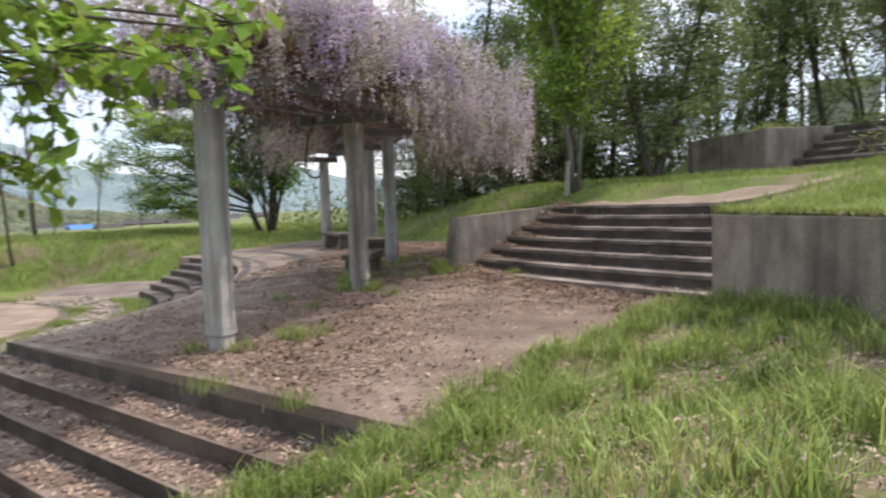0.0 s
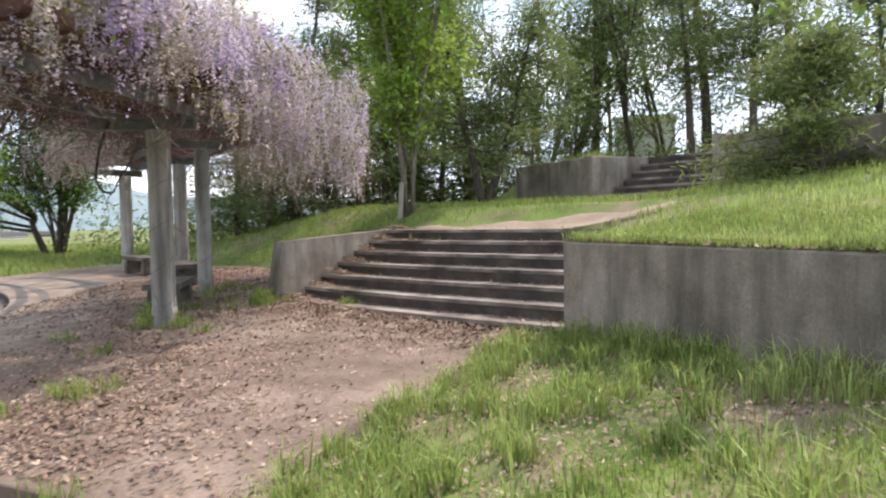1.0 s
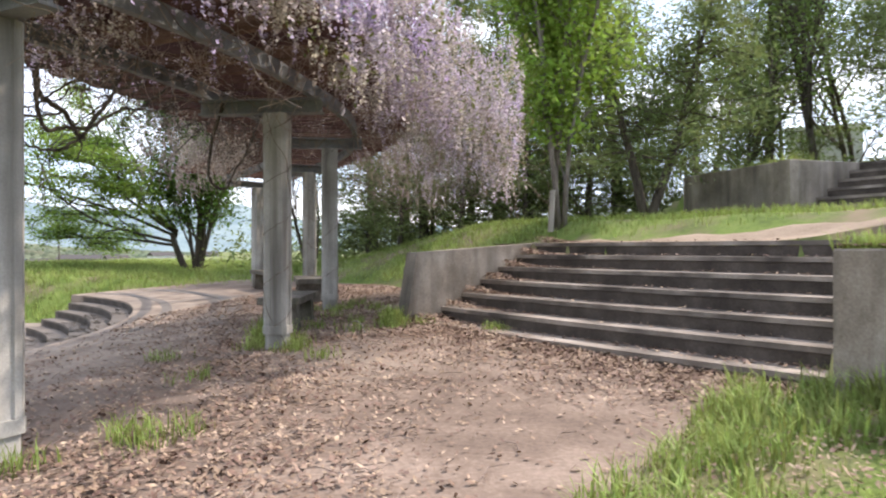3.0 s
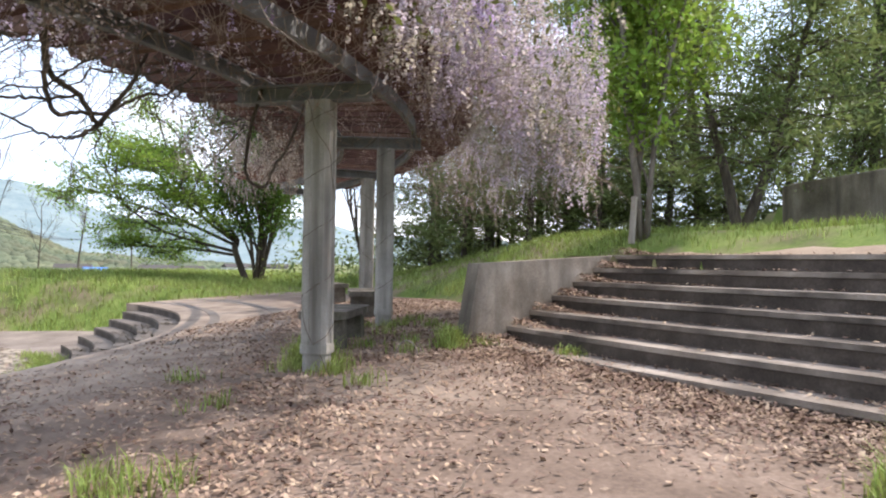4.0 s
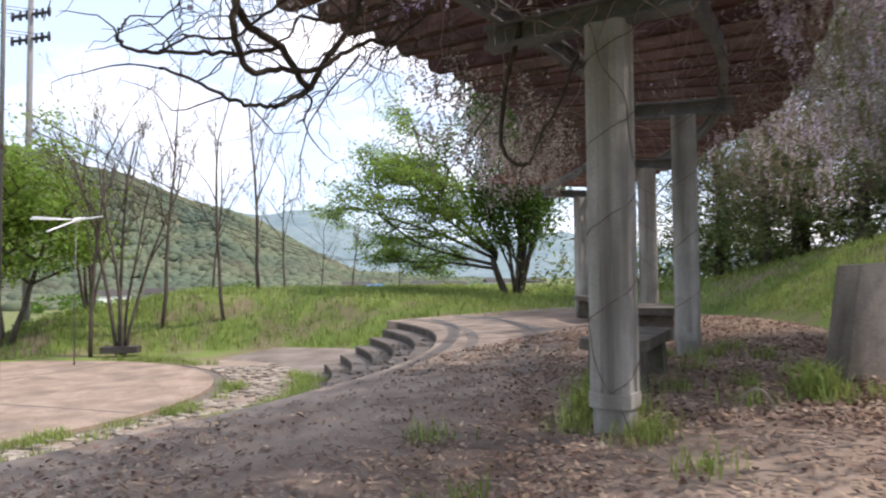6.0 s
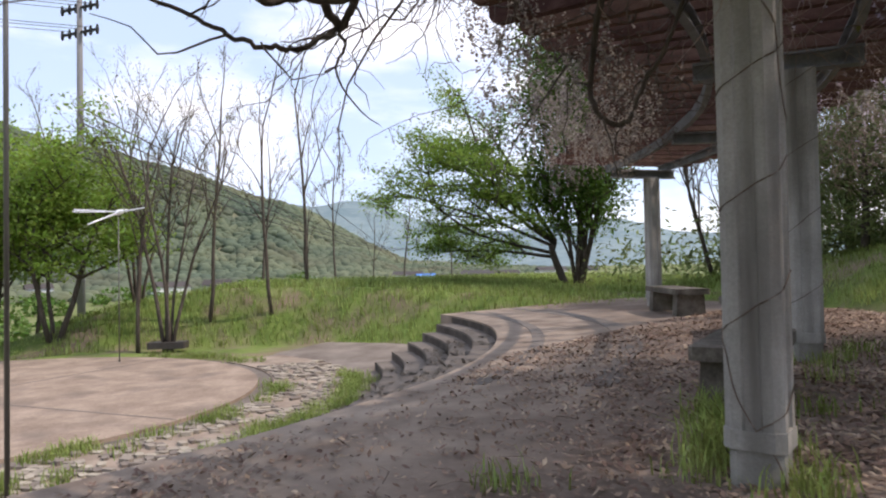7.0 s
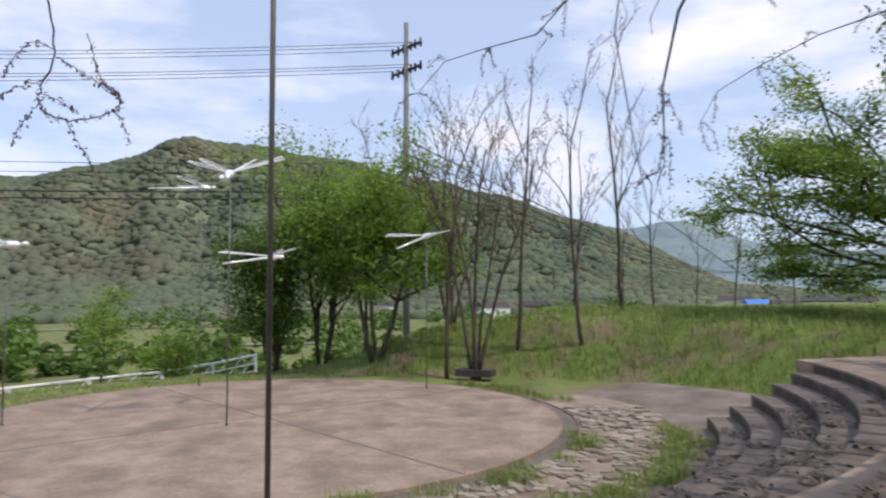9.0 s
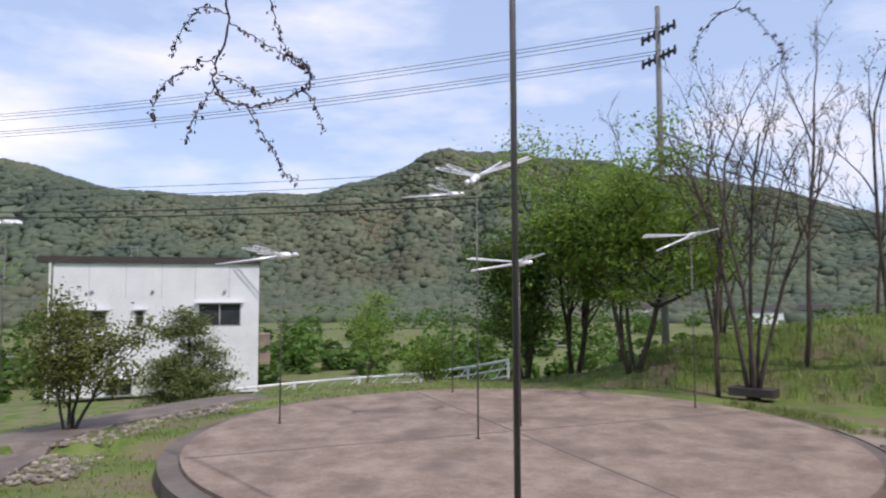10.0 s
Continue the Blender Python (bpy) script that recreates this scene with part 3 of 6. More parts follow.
# ---- upper wall and stairs ----
U_N, U_T = Vector((0.68, 0.733)), Vector((0.733, -0.68))
up_left = Vector((1.42, 15.07))
UP0 = up_left + U_T * 2.86
wall("wall_upper", line((-0.35, 17.6), tuple(up_left), 8), 0.25, lambda t: 2.68, lambda t: 1.0, M_CONC, "stained concrete retaining wall of the upper terrace")
wall("wall_upper_west", line(tuple(up_left + U_N * 0.02), tuple(up_left + U_N * 2.5), 5), 0.25, lambda t: 2.69 + 0.08 * t, lambda t: 1.0, M_CONC, "side wall of the upper stairs")
for k in range(7):
    z = 1.49 + 0.18 * (k + 1)
    a, b = up_left + U_N * (0.1 + 0.33 * k), UP0 + U_N * (0.1 + 0.33 * k)
    g = Geo()
    q = [a, b, b + U_N * 0.5, a + U_N * 0.5]
    g.prism(Matrix.Identity(4), [(v.x, v.y) for v in q], z - 0.05, z)
    tagged(part("upper_step_%d" % (k + 1), g, M_STEP), "concrete step of the upper stairs", "step", kind="structure")
    # upper risers also take their shade from the dark material colour
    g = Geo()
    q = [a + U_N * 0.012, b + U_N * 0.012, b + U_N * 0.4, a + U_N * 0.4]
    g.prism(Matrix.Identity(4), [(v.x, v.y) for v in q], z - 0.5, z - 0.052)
    tagged(part("upper_riser_%d" % (k + 1), g, M_RISER_SHADE), "riser of the upper stairs with shade put into its dark colour", "step", kind="structure")
wall("wall_upper_east", line(tuple(UP0 + U_N * 2.5), tuple(UP0 - U_N * 0.05), 5), 0.25, lambda t: 2.85, lambda t: 1.0, M_CONC, "end wall of the upper terrace")
wall("wall_upper_long", line((3.6, 13.12), (10.6, 7.4), 20), 0.3, lambda t: 2.82 + 0.3 * t, lambda t: 1.0, M_CONC, "long concrete retaining wall above the grass slope")

# ---- pergola ----
def quads(name, corners, mat, parent=None, label=""):
    """One mesh of loose four-cornered leaves or blades; corners is an array (n, 4, 3)."""
    c = np.asarray(corners, dtype=np.float32)
    n = len(c)
    me = bpy.data.meshes.new(name)
    me.vertices.add(4 * n)
    me.vertices.foreach_set("co", c.reshape(-1))
    me.loops.add(4 * n)
    me.loops.foreach_set("vertex_index", np.arange(4 * n, dtype=np.int32))
    me.polygons.add(n)
    me.polygons.foreach_set("loop_start", np.arange(0, 4 * n, 4, dtype=np.int32))
    me.update(calc_edges=True)
    me.materials.append(mat)
    ob = new(name, me)
    if parent:
        ob.parent = parent
        ob.matrix_parent_inverse = Matrix.Identity(4)
    return tagged(ob, label) if label else ob


def leaf_quads(rng, places, size, aspect=0.55, droop=0.3, vary=0.35, wild=1.0):
    """Diamond leaves of random turn at the given places (n, 3)."""
    p = np.asarray(places, dtype=np.float64)
    n = len(p)
    az = rng.uniform(0, 2 * math.pi, n)
    tilt = rng.normal(-droop, 0.55 * wild, n)
    d = np.stack([np.cos(az) * np.cos(tilt), np.sin(az) * np.cos(tilt), np.sin(tilt)], 1)
    side = np.stack([-np.sin(az), np.cos(az), np.zeros(n)], 1)
    roll = rng.normal(0, 0.6 * wild, n)
    up = np.cross(side, d)
    side = side * np.cos(roll)[:, None] + up * np.sin(roll)[:, None]
    s = (size * rng.uniform(1 - vary, 1 + vary, n))[:, None]
    return np.stack([p - d * s * 0.5, p + side * s * aspect * 0.5, p + d * s * 0.5, p - side * s * aspect * 0.5], 1)


rng = np.random.default_rng(5)
COL_BASES = [(-4.28, 4.50, -0.15), (-4.70, 8.18, 0.0), (-5.82, 11.45, 0.12), (-8.2, 14.9, 0.18), (-11.12, 17.2, 0.12)]
COL_H = 2.61
pergola = thing("pergola", None, "curved concrete and steel pergola with red-brown timber slats, overgrown by wisteria", "pergola")


def column_parts(x, y, z, turn):
    m = Matrix.Translation((x, y, z)) @ Matrix.Rotation(turn, 4, "Z")
    shaft = Geo()
    w, c, groove = 0.13, 0.038, 0.014
    ring = []
    for k in range(4):
        q = Matrix.Rotation(math.pi / 2 * k, 2)
        for px, py in ((-w + c, -w), (-0.045, -w), (-0.035, -w + groove), (0.035, -w + groove), (0.045, -w), (w - c, -w)):
            v = q @ Vector((px, py))
            ring.append((v.x, v.y))
    shaft.prism(m, ring, 0.24, COL_H)
    col = part("column", shaft, M_COLUMN, pergola, "weathered grey concrete column with fluted faces")
    foot = Geo()
    foot.box(m @ Matrix.Translation((0, 0, 0.0)), 0.236, 0.236, 0.34, 0.042)
    part("foot", foot, M_COLUMN, col)
    collar = Geo()
    collar.box(m @ Matrix.Translation((0, 0, 0.205)), 0.276, 0.276, 0.09, 0.042)
    part("collar", collar, M_COLUMN, col)
    return col


frames_at = []
for i, (x, y, z) in enumerate(COL_BASES):
    out = Vector((x - CX, y - CY, 0)).normalized()
    turn = math.atan2(out.y, out.x)
    column_parts(x, y, z, turn)
    top = Vector((x, y, z + COL_H))
    g = Geo()
    m = Matrix.Translation(top + out * -0.19) @ Matrix.Rotation(turn, 4, "Z")
    g.box(m @ Matrix.Translation((0, 0, 0.012)), 1.42, 0.15, 0.022)
    g.box(m @ Matrix.Translation((0, 0, 0.085)), 1.42, 0.03, 0.124)
    g.box(m @ Matrix.Translation((0, 0, 0.158)), 1.42, 0.15, 0.022)
    part("cross_arm", g, M_STEEL, pergola, "grey painted steel cross arm")
    frames_at.append((top, out))


def arc_point(t, off, up):
    """A place along the pergola: t counts columns, off is outwards, up above the column heads."""
    i = int(min(max(math.floor(t), 0), len(frames_at) - 2))
    f = t - i
    (a, oa), (b, ob_) = frames_at[i], frames_at[i + 1]
    ra, rb = math.hypot(a.x - CX, a.y - CY), math.hypot(b.x - CX, b.y - CY)
    ta, tb = math.atan2(a.y - CY, a.x - CX), math.atan2(b.y - CY, b.x - CX)
    r, th, z = ra + (rb - ra) * f + off, ta + (tb - ta) * f, a.z + (b.z - a.z) * f
    return Vector((CX + r * math.cos(th), CY + r * math.sin(th), z + up))


for off in (-0.82, 0.44):
    for i in range(len(frames_at) - 1):
        lo = i - (0.22 if i == 0 else 0)
        hi = i + 1 + (0.12 if i == len(frames_at) - 2 else 0)
        g = Geo()
        chan = [(0.0, -0.075), (0.07, -0.075), (0.07, -0.06), (0.016, -0.06), (0.016, 0.06), (0.07, 0.06), (0.07, 0.075), (0.0, 0.075)]
        for k in range(9):
            t_k = lo + (hi - lo) * k / 8
            g.v.extend(arc_point(t_k, off + (dx if off < 0 else -dx), 0.25 + dz) for dx, dz in chan)
        for k in range(8):
            g.f.extend((k * 8 + j, k * 8 + (j + 1) % 8, (k + 1) * 8 + (j + 1) % 8, (k + 1) * 8 + j) for j in range(8))
        g.f.extend([tuple(range(7, -1, -1)), tuple(64 + j for j in range(8))])
        part("beam", g, M_STEEL, pergola, "grey steel channel beam")
g = Geo()
L0, L1, hh, ww = -2.1, 1.25, 0.16, 0.085
prof = [(L0, -hh * 0.1), (L0 + 0.03, -hh * 0.38), (L0 + 0.1, -hh / 2), (L1 - 0.1, -hh / 2), (L1 - 0.03, -hh * 0.38), (L1, -hh * 0.1), (L1, hh / 2), (L0, hh / 2)]
n = len(prof)
g.v = [Vector((a, -ww / 2, b)) for a, b in prof] + [Vector((a, ww / 2, b)) for a, b in prof]
g.f = [(i, (i + 1) % n, n + (i + 1) % n, n + i) for i in range(n)] + [tuple(range(n - 1, -1, -1)), tuple(range(n, 2 * n))]
slat_mesh = g.mesh("slat", M_SLAT)
t = -0.24
while t < 4.16:
    p = arc_point(t, 0, 0.41)
    out = Vector((p.x - CX, p.y - CY, 0))
    ob = new("slat", slat_mesh)
    ob.parent = pergola
    ob.matrix_basis = Matrix.Translation(p + out.normalized() * rng.normal(0, 0.05)) @ Matrix.Rotation(math.atan2(out.y, out.x) + rng.normal(0, 0.02), 4, "Z") @ Matrix.Rotation(rng.normal(0, 0.012), 4, "Y")
    t += 0.118

# ---- wisteria over the pergola ----
wisteria = thing("wisteria", None, "sprawling wisteria with fading pale mauve flower clusters and bare twisted vines", "climbing plant")


def wander(rng, start, heading, length, steps, turn, droop=0.0):
    """A wandering line of places."""
    p, d, out = Vector(start), Vector(heading).normalized(), [Vector(start)]
    for _ in range(steps):
        d = (d + Vector(rng.normal(0, turn, 3)) + Vector((0, 0, -droop))).normalized()
        p = p + d * (length / steps)
        out.append(p.copy())
    return out


# thick stems up the columns and along the roof
for i, turns in ((1, 0.19), (1, -0.05), (2, 0.16), (3, -0.17)):
    top, out = frames_at[i]
    a0 = rng.uniform(0, 6.28)
    base_z = top.z - COL_H
    g = Geo()
    pts = []
    for j in range(161):
        a = a0 + j * turns + 0.15 * math.sin(j * 0.21)
        ca, sa = math.cos(a - math.atan2(out.y, out.x)), math.sin(a - math.atan2(out.y, out.x))
        rr = min(0.134 / max(abs(ca), abs(sa)), 0.162)
        pts.append((top.x + rr * math.cos(a), top.y + rr * math.sin(a), base_z + COL_H * 1.01 * j / 160))
    g.tube(pts, [0.0035] * 161, 4)
    part("climbing_stem", g, M_VINE, wisteria, "thin grey stem winding up a column")

g = Geo()
for _ in range(150):
    t0 = rng.uniform(-0.15, 3.9)
    off = rng.uniform(-1.3, 0.7 + 1.2 * smooth_step((t0 - 0.35) / 0.75))
    a = arc_point(t0, off, rng.uniform(0.42, 0.75))
    b = arc_point(min(4.0, t0 + 0.1), off, 0.5) - a
    heading = b.normalized() * rng.choice([-1, 1]) + Vector(rng.normal(0, 0.4, 3)) * Vector((1, 1, 0.2))
    pts = wander(rng, a, heading, rng.uniform(0.8, 2.0), 12, 0.2, 0.0)
    r0 = rng.uniform(0.005, 0.012)
    g.tube(pts, [r0 * (1 - 0.7 * i / 12) for i in range(13)], 4)
tagged(part("roof_vines", g, M_VINE, wisteria, "tangled woody vines on the roof"), kind="stuff")

# dark bare vines hanging from the inner edge
def curve_through(points, per=6):
    """A smooth line through a few places."""
    pts, out = [Vector(p) for p in points], []
    for i in range(len(pts) - 1):
        p0, p1, p2, p3 = pts[max(i - 1, 0)], pts[i], pts[i + 1], pts[min(i + 2, len(pts) - 1)]
        for j in range(per):
            u = j / per
            out.append(0.5 * (2 * p1 + (p2 - p0) * u + (2 * p0 - 5 * p1 + 4 * p2 - p3) * u * u + (3 * p1 - p0 - 3 * p2 + p3) * u ** 3))
    return out + [pts[-1]]


rv = np.random.default_rng(17)
for r0, points in ((0.030, [(-5.88, 6.17, 3.1), (-5.96, 6.2, 2.69), (-6.06, 6.34, 2.54), (-5.99, 6.54, 2.41), (-6.04, 6.76, 2.21), (-5.97, 6.81, 2.33), (-5.89, 6.96, 2.6), (-5.79, 7.06, 2.93), (-5.69, 7.03, 3.18)]),
                   (0.022, [(-5.96, 6.22, 2.66), (-5.95, 6.2, 2.42), (-5.96, 6.3, 2.21), (-5.94, 6.51, 2.26), (-5.91, 6.73, 2.29), (-5.87, 6.9, 2.42), (-5.81, 7.09, 2.54), (-5.78, 7.27, 2.57), (-5.6, 7.5, 2.85)]),
                   (0.014, [(-5.99, 6.54, 2.41), (-6.06, 6.26, 2.33), (-6.1, 6.0, 2.29), (-6.11, 5.76, 2.24), (-6.15, 5.64, 2.27), (-6.14, 5.62, 2.31), (-6.11, 5.65, 2.38)]),
                   (0.016, [(-6.04, 6.76, 2.21), (-6.06, 6.59, 2.09), (-6.05, 6.42, 2.04), (-6.05, 6.23, 2.05), (-6.12, 6.05, 2.13), (-6.09, 5.83, 2.16)]),
                   (0.020, [(-5.3, 8.0, 2.75), (-5.56, 8.12, 2.2), (-5.58, 8.14, 1.92), (-5.46, 8.26, 1.81), (-5.35, 8.31, 2.03), (-5.2, 8.37, 2.3), (-5.1, 8.5, 2.8)]),
                   (0.010, [(-6.04, 6.76, 2.21), (-6.05, 6.79, 2.08), (-6.04, 6.67, 1.96)]),
                   (0.013, [(-5.8, 7.03, 2.97), (-5.84, 6.73, 2.8), (-5.93, 6.49, 2.66), (-6.04, 6.25, 2.43), (-6.06, 6.01, 2.37), (-6.07, 5.82, 2.25)])):
    line_pts = curve_through(points)
    n = len(line_pts)
    g = Geo()
    g.tube([p + Vector(rv.normal(0, 0.006, 3)) for p in line_pts], [r0 * (1 - 0.5 * i / n) for i in range(n)], 7)
    for j in range(4, n, 5):
        tw = wander(rv, line_pts[j], Vector(rv.normal(0, 1, 3)) + Vector((-0.3, -0.3, 0.1)), rv.uniform(0.3, 0.8), 8, 0.35, 0.03)
        g.tube(tw, [0.006 * (1 - 0.7 * i / 8) for i in range(9)], 4)
    part("looping_vine", g, M_BARK, wisteria, "dark woody vine looping down from the eaves", smooth=True)
g = Geo()
for _ in range(210):
    t0 = rv.uniform(0.35, 3.3)
    a = arc_point(t0, rv.uniform(-2.1, -0.9), rv.uniform(0.2, 0.5))
    inward = -(a - Vector((CX, CY, a.z))).normalized()
    pts = wander(rv, a, inward * 0.5 + Vector(rv.normal(0, 0.6, 3)) + Vector((0, 0, -0.45)), rv.uniform(0.5, 1.3), 14, 0.42, -0.02)
    r0 = rv.choice([0.005, 0.008, 0.016], p=[0.6, 0.33, 0.07])
    g.tube(pts, [r0 * (1 - 0.75 * i / 14) for i in range(15)], 5)
    for j in (5, 9, 11):
        tw = wander(rv, pts[j], Vector(rv.normal(0, 1, 3)) + Vector((0, 0, -0.3)), rv.uniform(0.2, 0.55), 7, 0.4, 0.03)
        g.tube(tw, [0.0035 * (1 - 0.6 * i / 7) for i in range(8)], 3)
tagged(part("hanging_vines", g, M_BARK, wisteria, "tangle of dark bare vines hanging from the inner eaves"), kind="stuff")

# fine dry twigs in and under the canopy
g = Geo()
for _ in range(3400):
    t0 = rng.uniform(-0.3, 3.4)
    off = rng.uniform(-0.9, 0.7 + 1.95 * smooth_step((t0 - 0.35) / 0.75))
    if off < 0.6 and rng.uniform() < (0.9 if t0 > 2.2 else 0.6):
        continue
    a = arc_point(t0, off, rng.uniform(0.1, 1.25) - max(0, off - 0.9) * 0.45)
    pts = wander(rng, a, Vector(rng.normal(0, 1, 3)) + Vector((0, 0, -0.7)), rng.uniform(0.35, 1.1), 7, 0.4, 0.08)
    g.tube(pts, [0.0038 * (1 - 0.5 * i / 7) for i in range(8)], 3)
tagged(part("twig_tangle", g, M_TWIG, wisteria, "pale dry twigs"), kind="stuff")

# flower clusters
def raceme_places(rng, start, length, count, width):
    f = np.sort(rng.uniform(0, 1, count))
    a = rng.uniform(0, 2 * math.pi, count)
    w = width * (1 - 0.75 * f) * rng.uniform(0.5, 1, count)
    lean = rng.normal(0, 0.16, 2)
    return np.stack([start[0] + w * np.cos(a) + lean[0] * f * length, start[1] + w * np.sin(a) + lean[1] * f * length, start[2] - f * length], 1)


spots, young = [], []
for _ in range(10800):
    t0 = rng.beta(1.1, 1.8) * 3.3 - 0.12
    reach = (1.3 + 1.4 * smooth_step((t0 - 0.3) / 0.8)) * (1 + 0.30 * noise.noise(Vector((t0 * 4.5, 3.1, 0.4))) + 0.12 * noise.noise(Vector((t0 * 13, 7.7, 1.4))))
    off = -0.95 + (reach + 0.95) * rng.uniform(0, 1) ** 0.8
    bulge = math.sin(min(1, max(0, (off + 1.2) / (reach + 1.5))) * math.pi)
    top = 0.5 + (1.55 - 0.32 * t0) * bulge * (0.75 + 0.62 * noise.noise(Vector((t0 * 4.2, off * 1.7, 2))))
    if off < 0.75:
        up = 0.48 + (top - 0.48) * rng.uniform(0, 1) ** 0.6
    else:
        up = top - (0.6 + 0.62 * smooth_step((off - 0.9) / 1.2) * (1 + 0.8 * noise.noise(Vector((t0 * 7, off, 6))))) * rng.uniform(0, 1) ** 1.2
    if off < -0.3 and rng.uniform() < 0.55 * smooth_step((t0 - 0.9) / 0.8):
        continue
    if off < 0.35 and (t0 < 1.2 and up < 0.8 and rng.uniform() < 0.8 or t0 > 2.2 and rng.uniform() < 0.95 or 1.2 <= t0 <= 2.2 and rng.uniform() < 0.85):
        continue
    a = arc_point(t0, off, up)
    if noise.noise(a * 1.5) + 0.5 * noise.noise(a * 3.7) < -0.12 and rng.uniform() < 0.85:
        continue
    spots.append(raceme_places(rng, a, rng.uniform(0.14, 0.36), int(rng.integers(18, 30)), 0.042))
    if rng.uniform() < 0.16:
        young.append(np.array([a]) + rng.normal(0, 0.12, (7, 3)))
for _ in range(1700):
    t0 = rng.uniform(-0.2, 0.95)
    a = arc_point(t0, rng.uniform(-1.85, 0.1), rng.uniform(0.42 if t0 > 0.4 else 0.25, 1.4))
    if noise.noise(a * 1.6) > -0.15:
        spots.append(raceme_places(rng, a, rng.uniform(0.12, 0.3), int(rng.integers(12, 22)), 0.055))
for _ in range(80):
    a = arc_point(rng.uniform(-0.2, 0.45), rng.uniform(-1.7, 0.6), rng.uniform(0.15, 0.45))
    spots.append(raceme_places(rng, a, rng.uniform(0.15, 0.36), int(rng.integers(16, 28)), 0.042))
# curtain over the outer eaves and the south end
for _ in range(3000):
    if rng.uniform() < 0.75:
        t0, off = rng.uniform(0.0, 1.45), rng.uniform(0.85, 1.75)
    else:
        t0, off = rng.uniform(-0.4, -0.1), rng.uniform(-1.9, 1.4)
    up = 1.25 - (0.85 + 0.3 * smooth_step((t0 - 0.5) / 0.5) + (0.3 if t0 < -0.1 else 0.0)) * rng.uniform(0, 1) ** 0.9
    a = arc_point(t0, off, up)
    if noise.noise(a * 1.9) > -0.1:
        spots.append(raceme_places(rng, a, rng.uniform(0.18, 0.4), int(rng.integers(20, 32)), 0.04))
spots = np.concatenate(spots)
tagged(quads("blossom", leaf_quads(rng, spots, 0.030, 0.7, 0.2, 0.4), M_PETAL, wisteria, "fading pale mauve flower clusters"), kind="stuff")
tagged(quads("young_leaves", leaf_quads(rng, np.concatenate(young), 0.07, 0.45, 0.5), M_OLIVE, wisteria, "sparse yellow-green young leaves"), kind="stuff")
spots = []
for _ in range(1500):
    t0 = rng.uniform(1.25, 3.4)
    off = rng.uniform(-2.7, -1.3)
    a = arc_point(t0, off, rng.uniform(-0.15, 0.85) - 0.3 * max(0, -off - 1.6))
    if noise.noise(a * 1.4) > -0.1:
        spots.append(raceme_places(rng, a, rng.uniform(0.12, 0.3), 16, 0.045))
tagged(quads("withered_blossom", leaf_quads(rng, np.concatenate(spots), 0.032, 0.7, 0.2, 0.4), M_FADED, wisteria, "withered brownish flower clusters"), kind="stuff")

# the long sprays that hang free at the inner edge, with budding flower strings
def spray(rng, pts, r0, label, size=1.0, first=3):
    ob = thing("wisteria_spray", None, label, "climbing plant", "hanging wisteria sprays")
    g = Geo()
    g.tube(pts, [r0 * (1 - 0.7 * i / (len(pts) - 1)) for i in range(len(pts))], 5)
    buds = []
    for j in range(first, len(pts)):
        for _ in range(2 if size > 0.9 else 1 + j % 2):
            tw = wander(rng, pts[j], Vector(rng.normal(0, 1, 3)) * Vector((1, 1, 0.25)), rng.uniform(0.2, 0.36) * (0.2 + 0.8 * size), 9, 0.14, 0.2)
            g.tube(tw, [0.0022 * (0.2 + 0.8 * size)] * 10, 3)
            for q in tw[1:]:
                buds.append(np.array([q]) + rng.normal(0, 0.009 * size, (4, 3)))
    part("stem", g, M_BARK, ob)
    tagged(quads("bud", leaf_quads(rng, np.concatenate(buds), 0.022 * (0.15 + 0.8 * size), 0.45, 0.6), M_VINE, ob, "small dull flower buds"), kind="stuff")
    return ob


def branched_spray(rng, lines, label):
    """A hanging spray given by its main stem and side strings; buds sit along the strings."""
    ob = thing("wisteria_spray", None, label, "climbing plant", "hanging wisteria sprays")
    buds = []
    for k, pts in enumerate(lines):
        pts = [Vector(p) for p in pts]
        fine = []
        for i in range(len(pts) - 1):
            p0, p1, p2, p3 = pts[max(i - 1, 0)], pts[i], pts[i + 1], pts[min(i + 2, len(pts) - 1)]
            for j in range(6):
                u = j / 6
                fine.append(0.5 * (2 * p1 + (p2 - p0) * u + (2 * p0 - 5 * p1 + 4 * p2 - p3) * u * u + (3 * p1 - p0 - 3 * p2 + p3) * u ** 3) + Vector(rng.normal(0, 0.0025, 3)))
        fine.append(pts[-1])
        g = Geo()
        r0 = 0.0038 if k == 0 else 0.002
        g.tube(fine, [r0 * (1 - 0.55 * i / len(fine)) for i in range(len(fine))], 5)
        part("stem" if k == 0 else "string", g, M_BARK, ob)
        for i, q in enumerate(fine[(22 if k == 0 else 4):]):
            for _ in range(3):
                buds.append(np.array([q]) + rng.normal(0, 0.006, (1, 3)) - np.array([[0, 0, 0.005]]))
    tagged(quads("bud", leaf_quads(rng, np.concatenate(buds), 0.0155, 0.5, 0.6), M_VINE, ob, "small dull flower buds"), kind="stuff")
    return ob


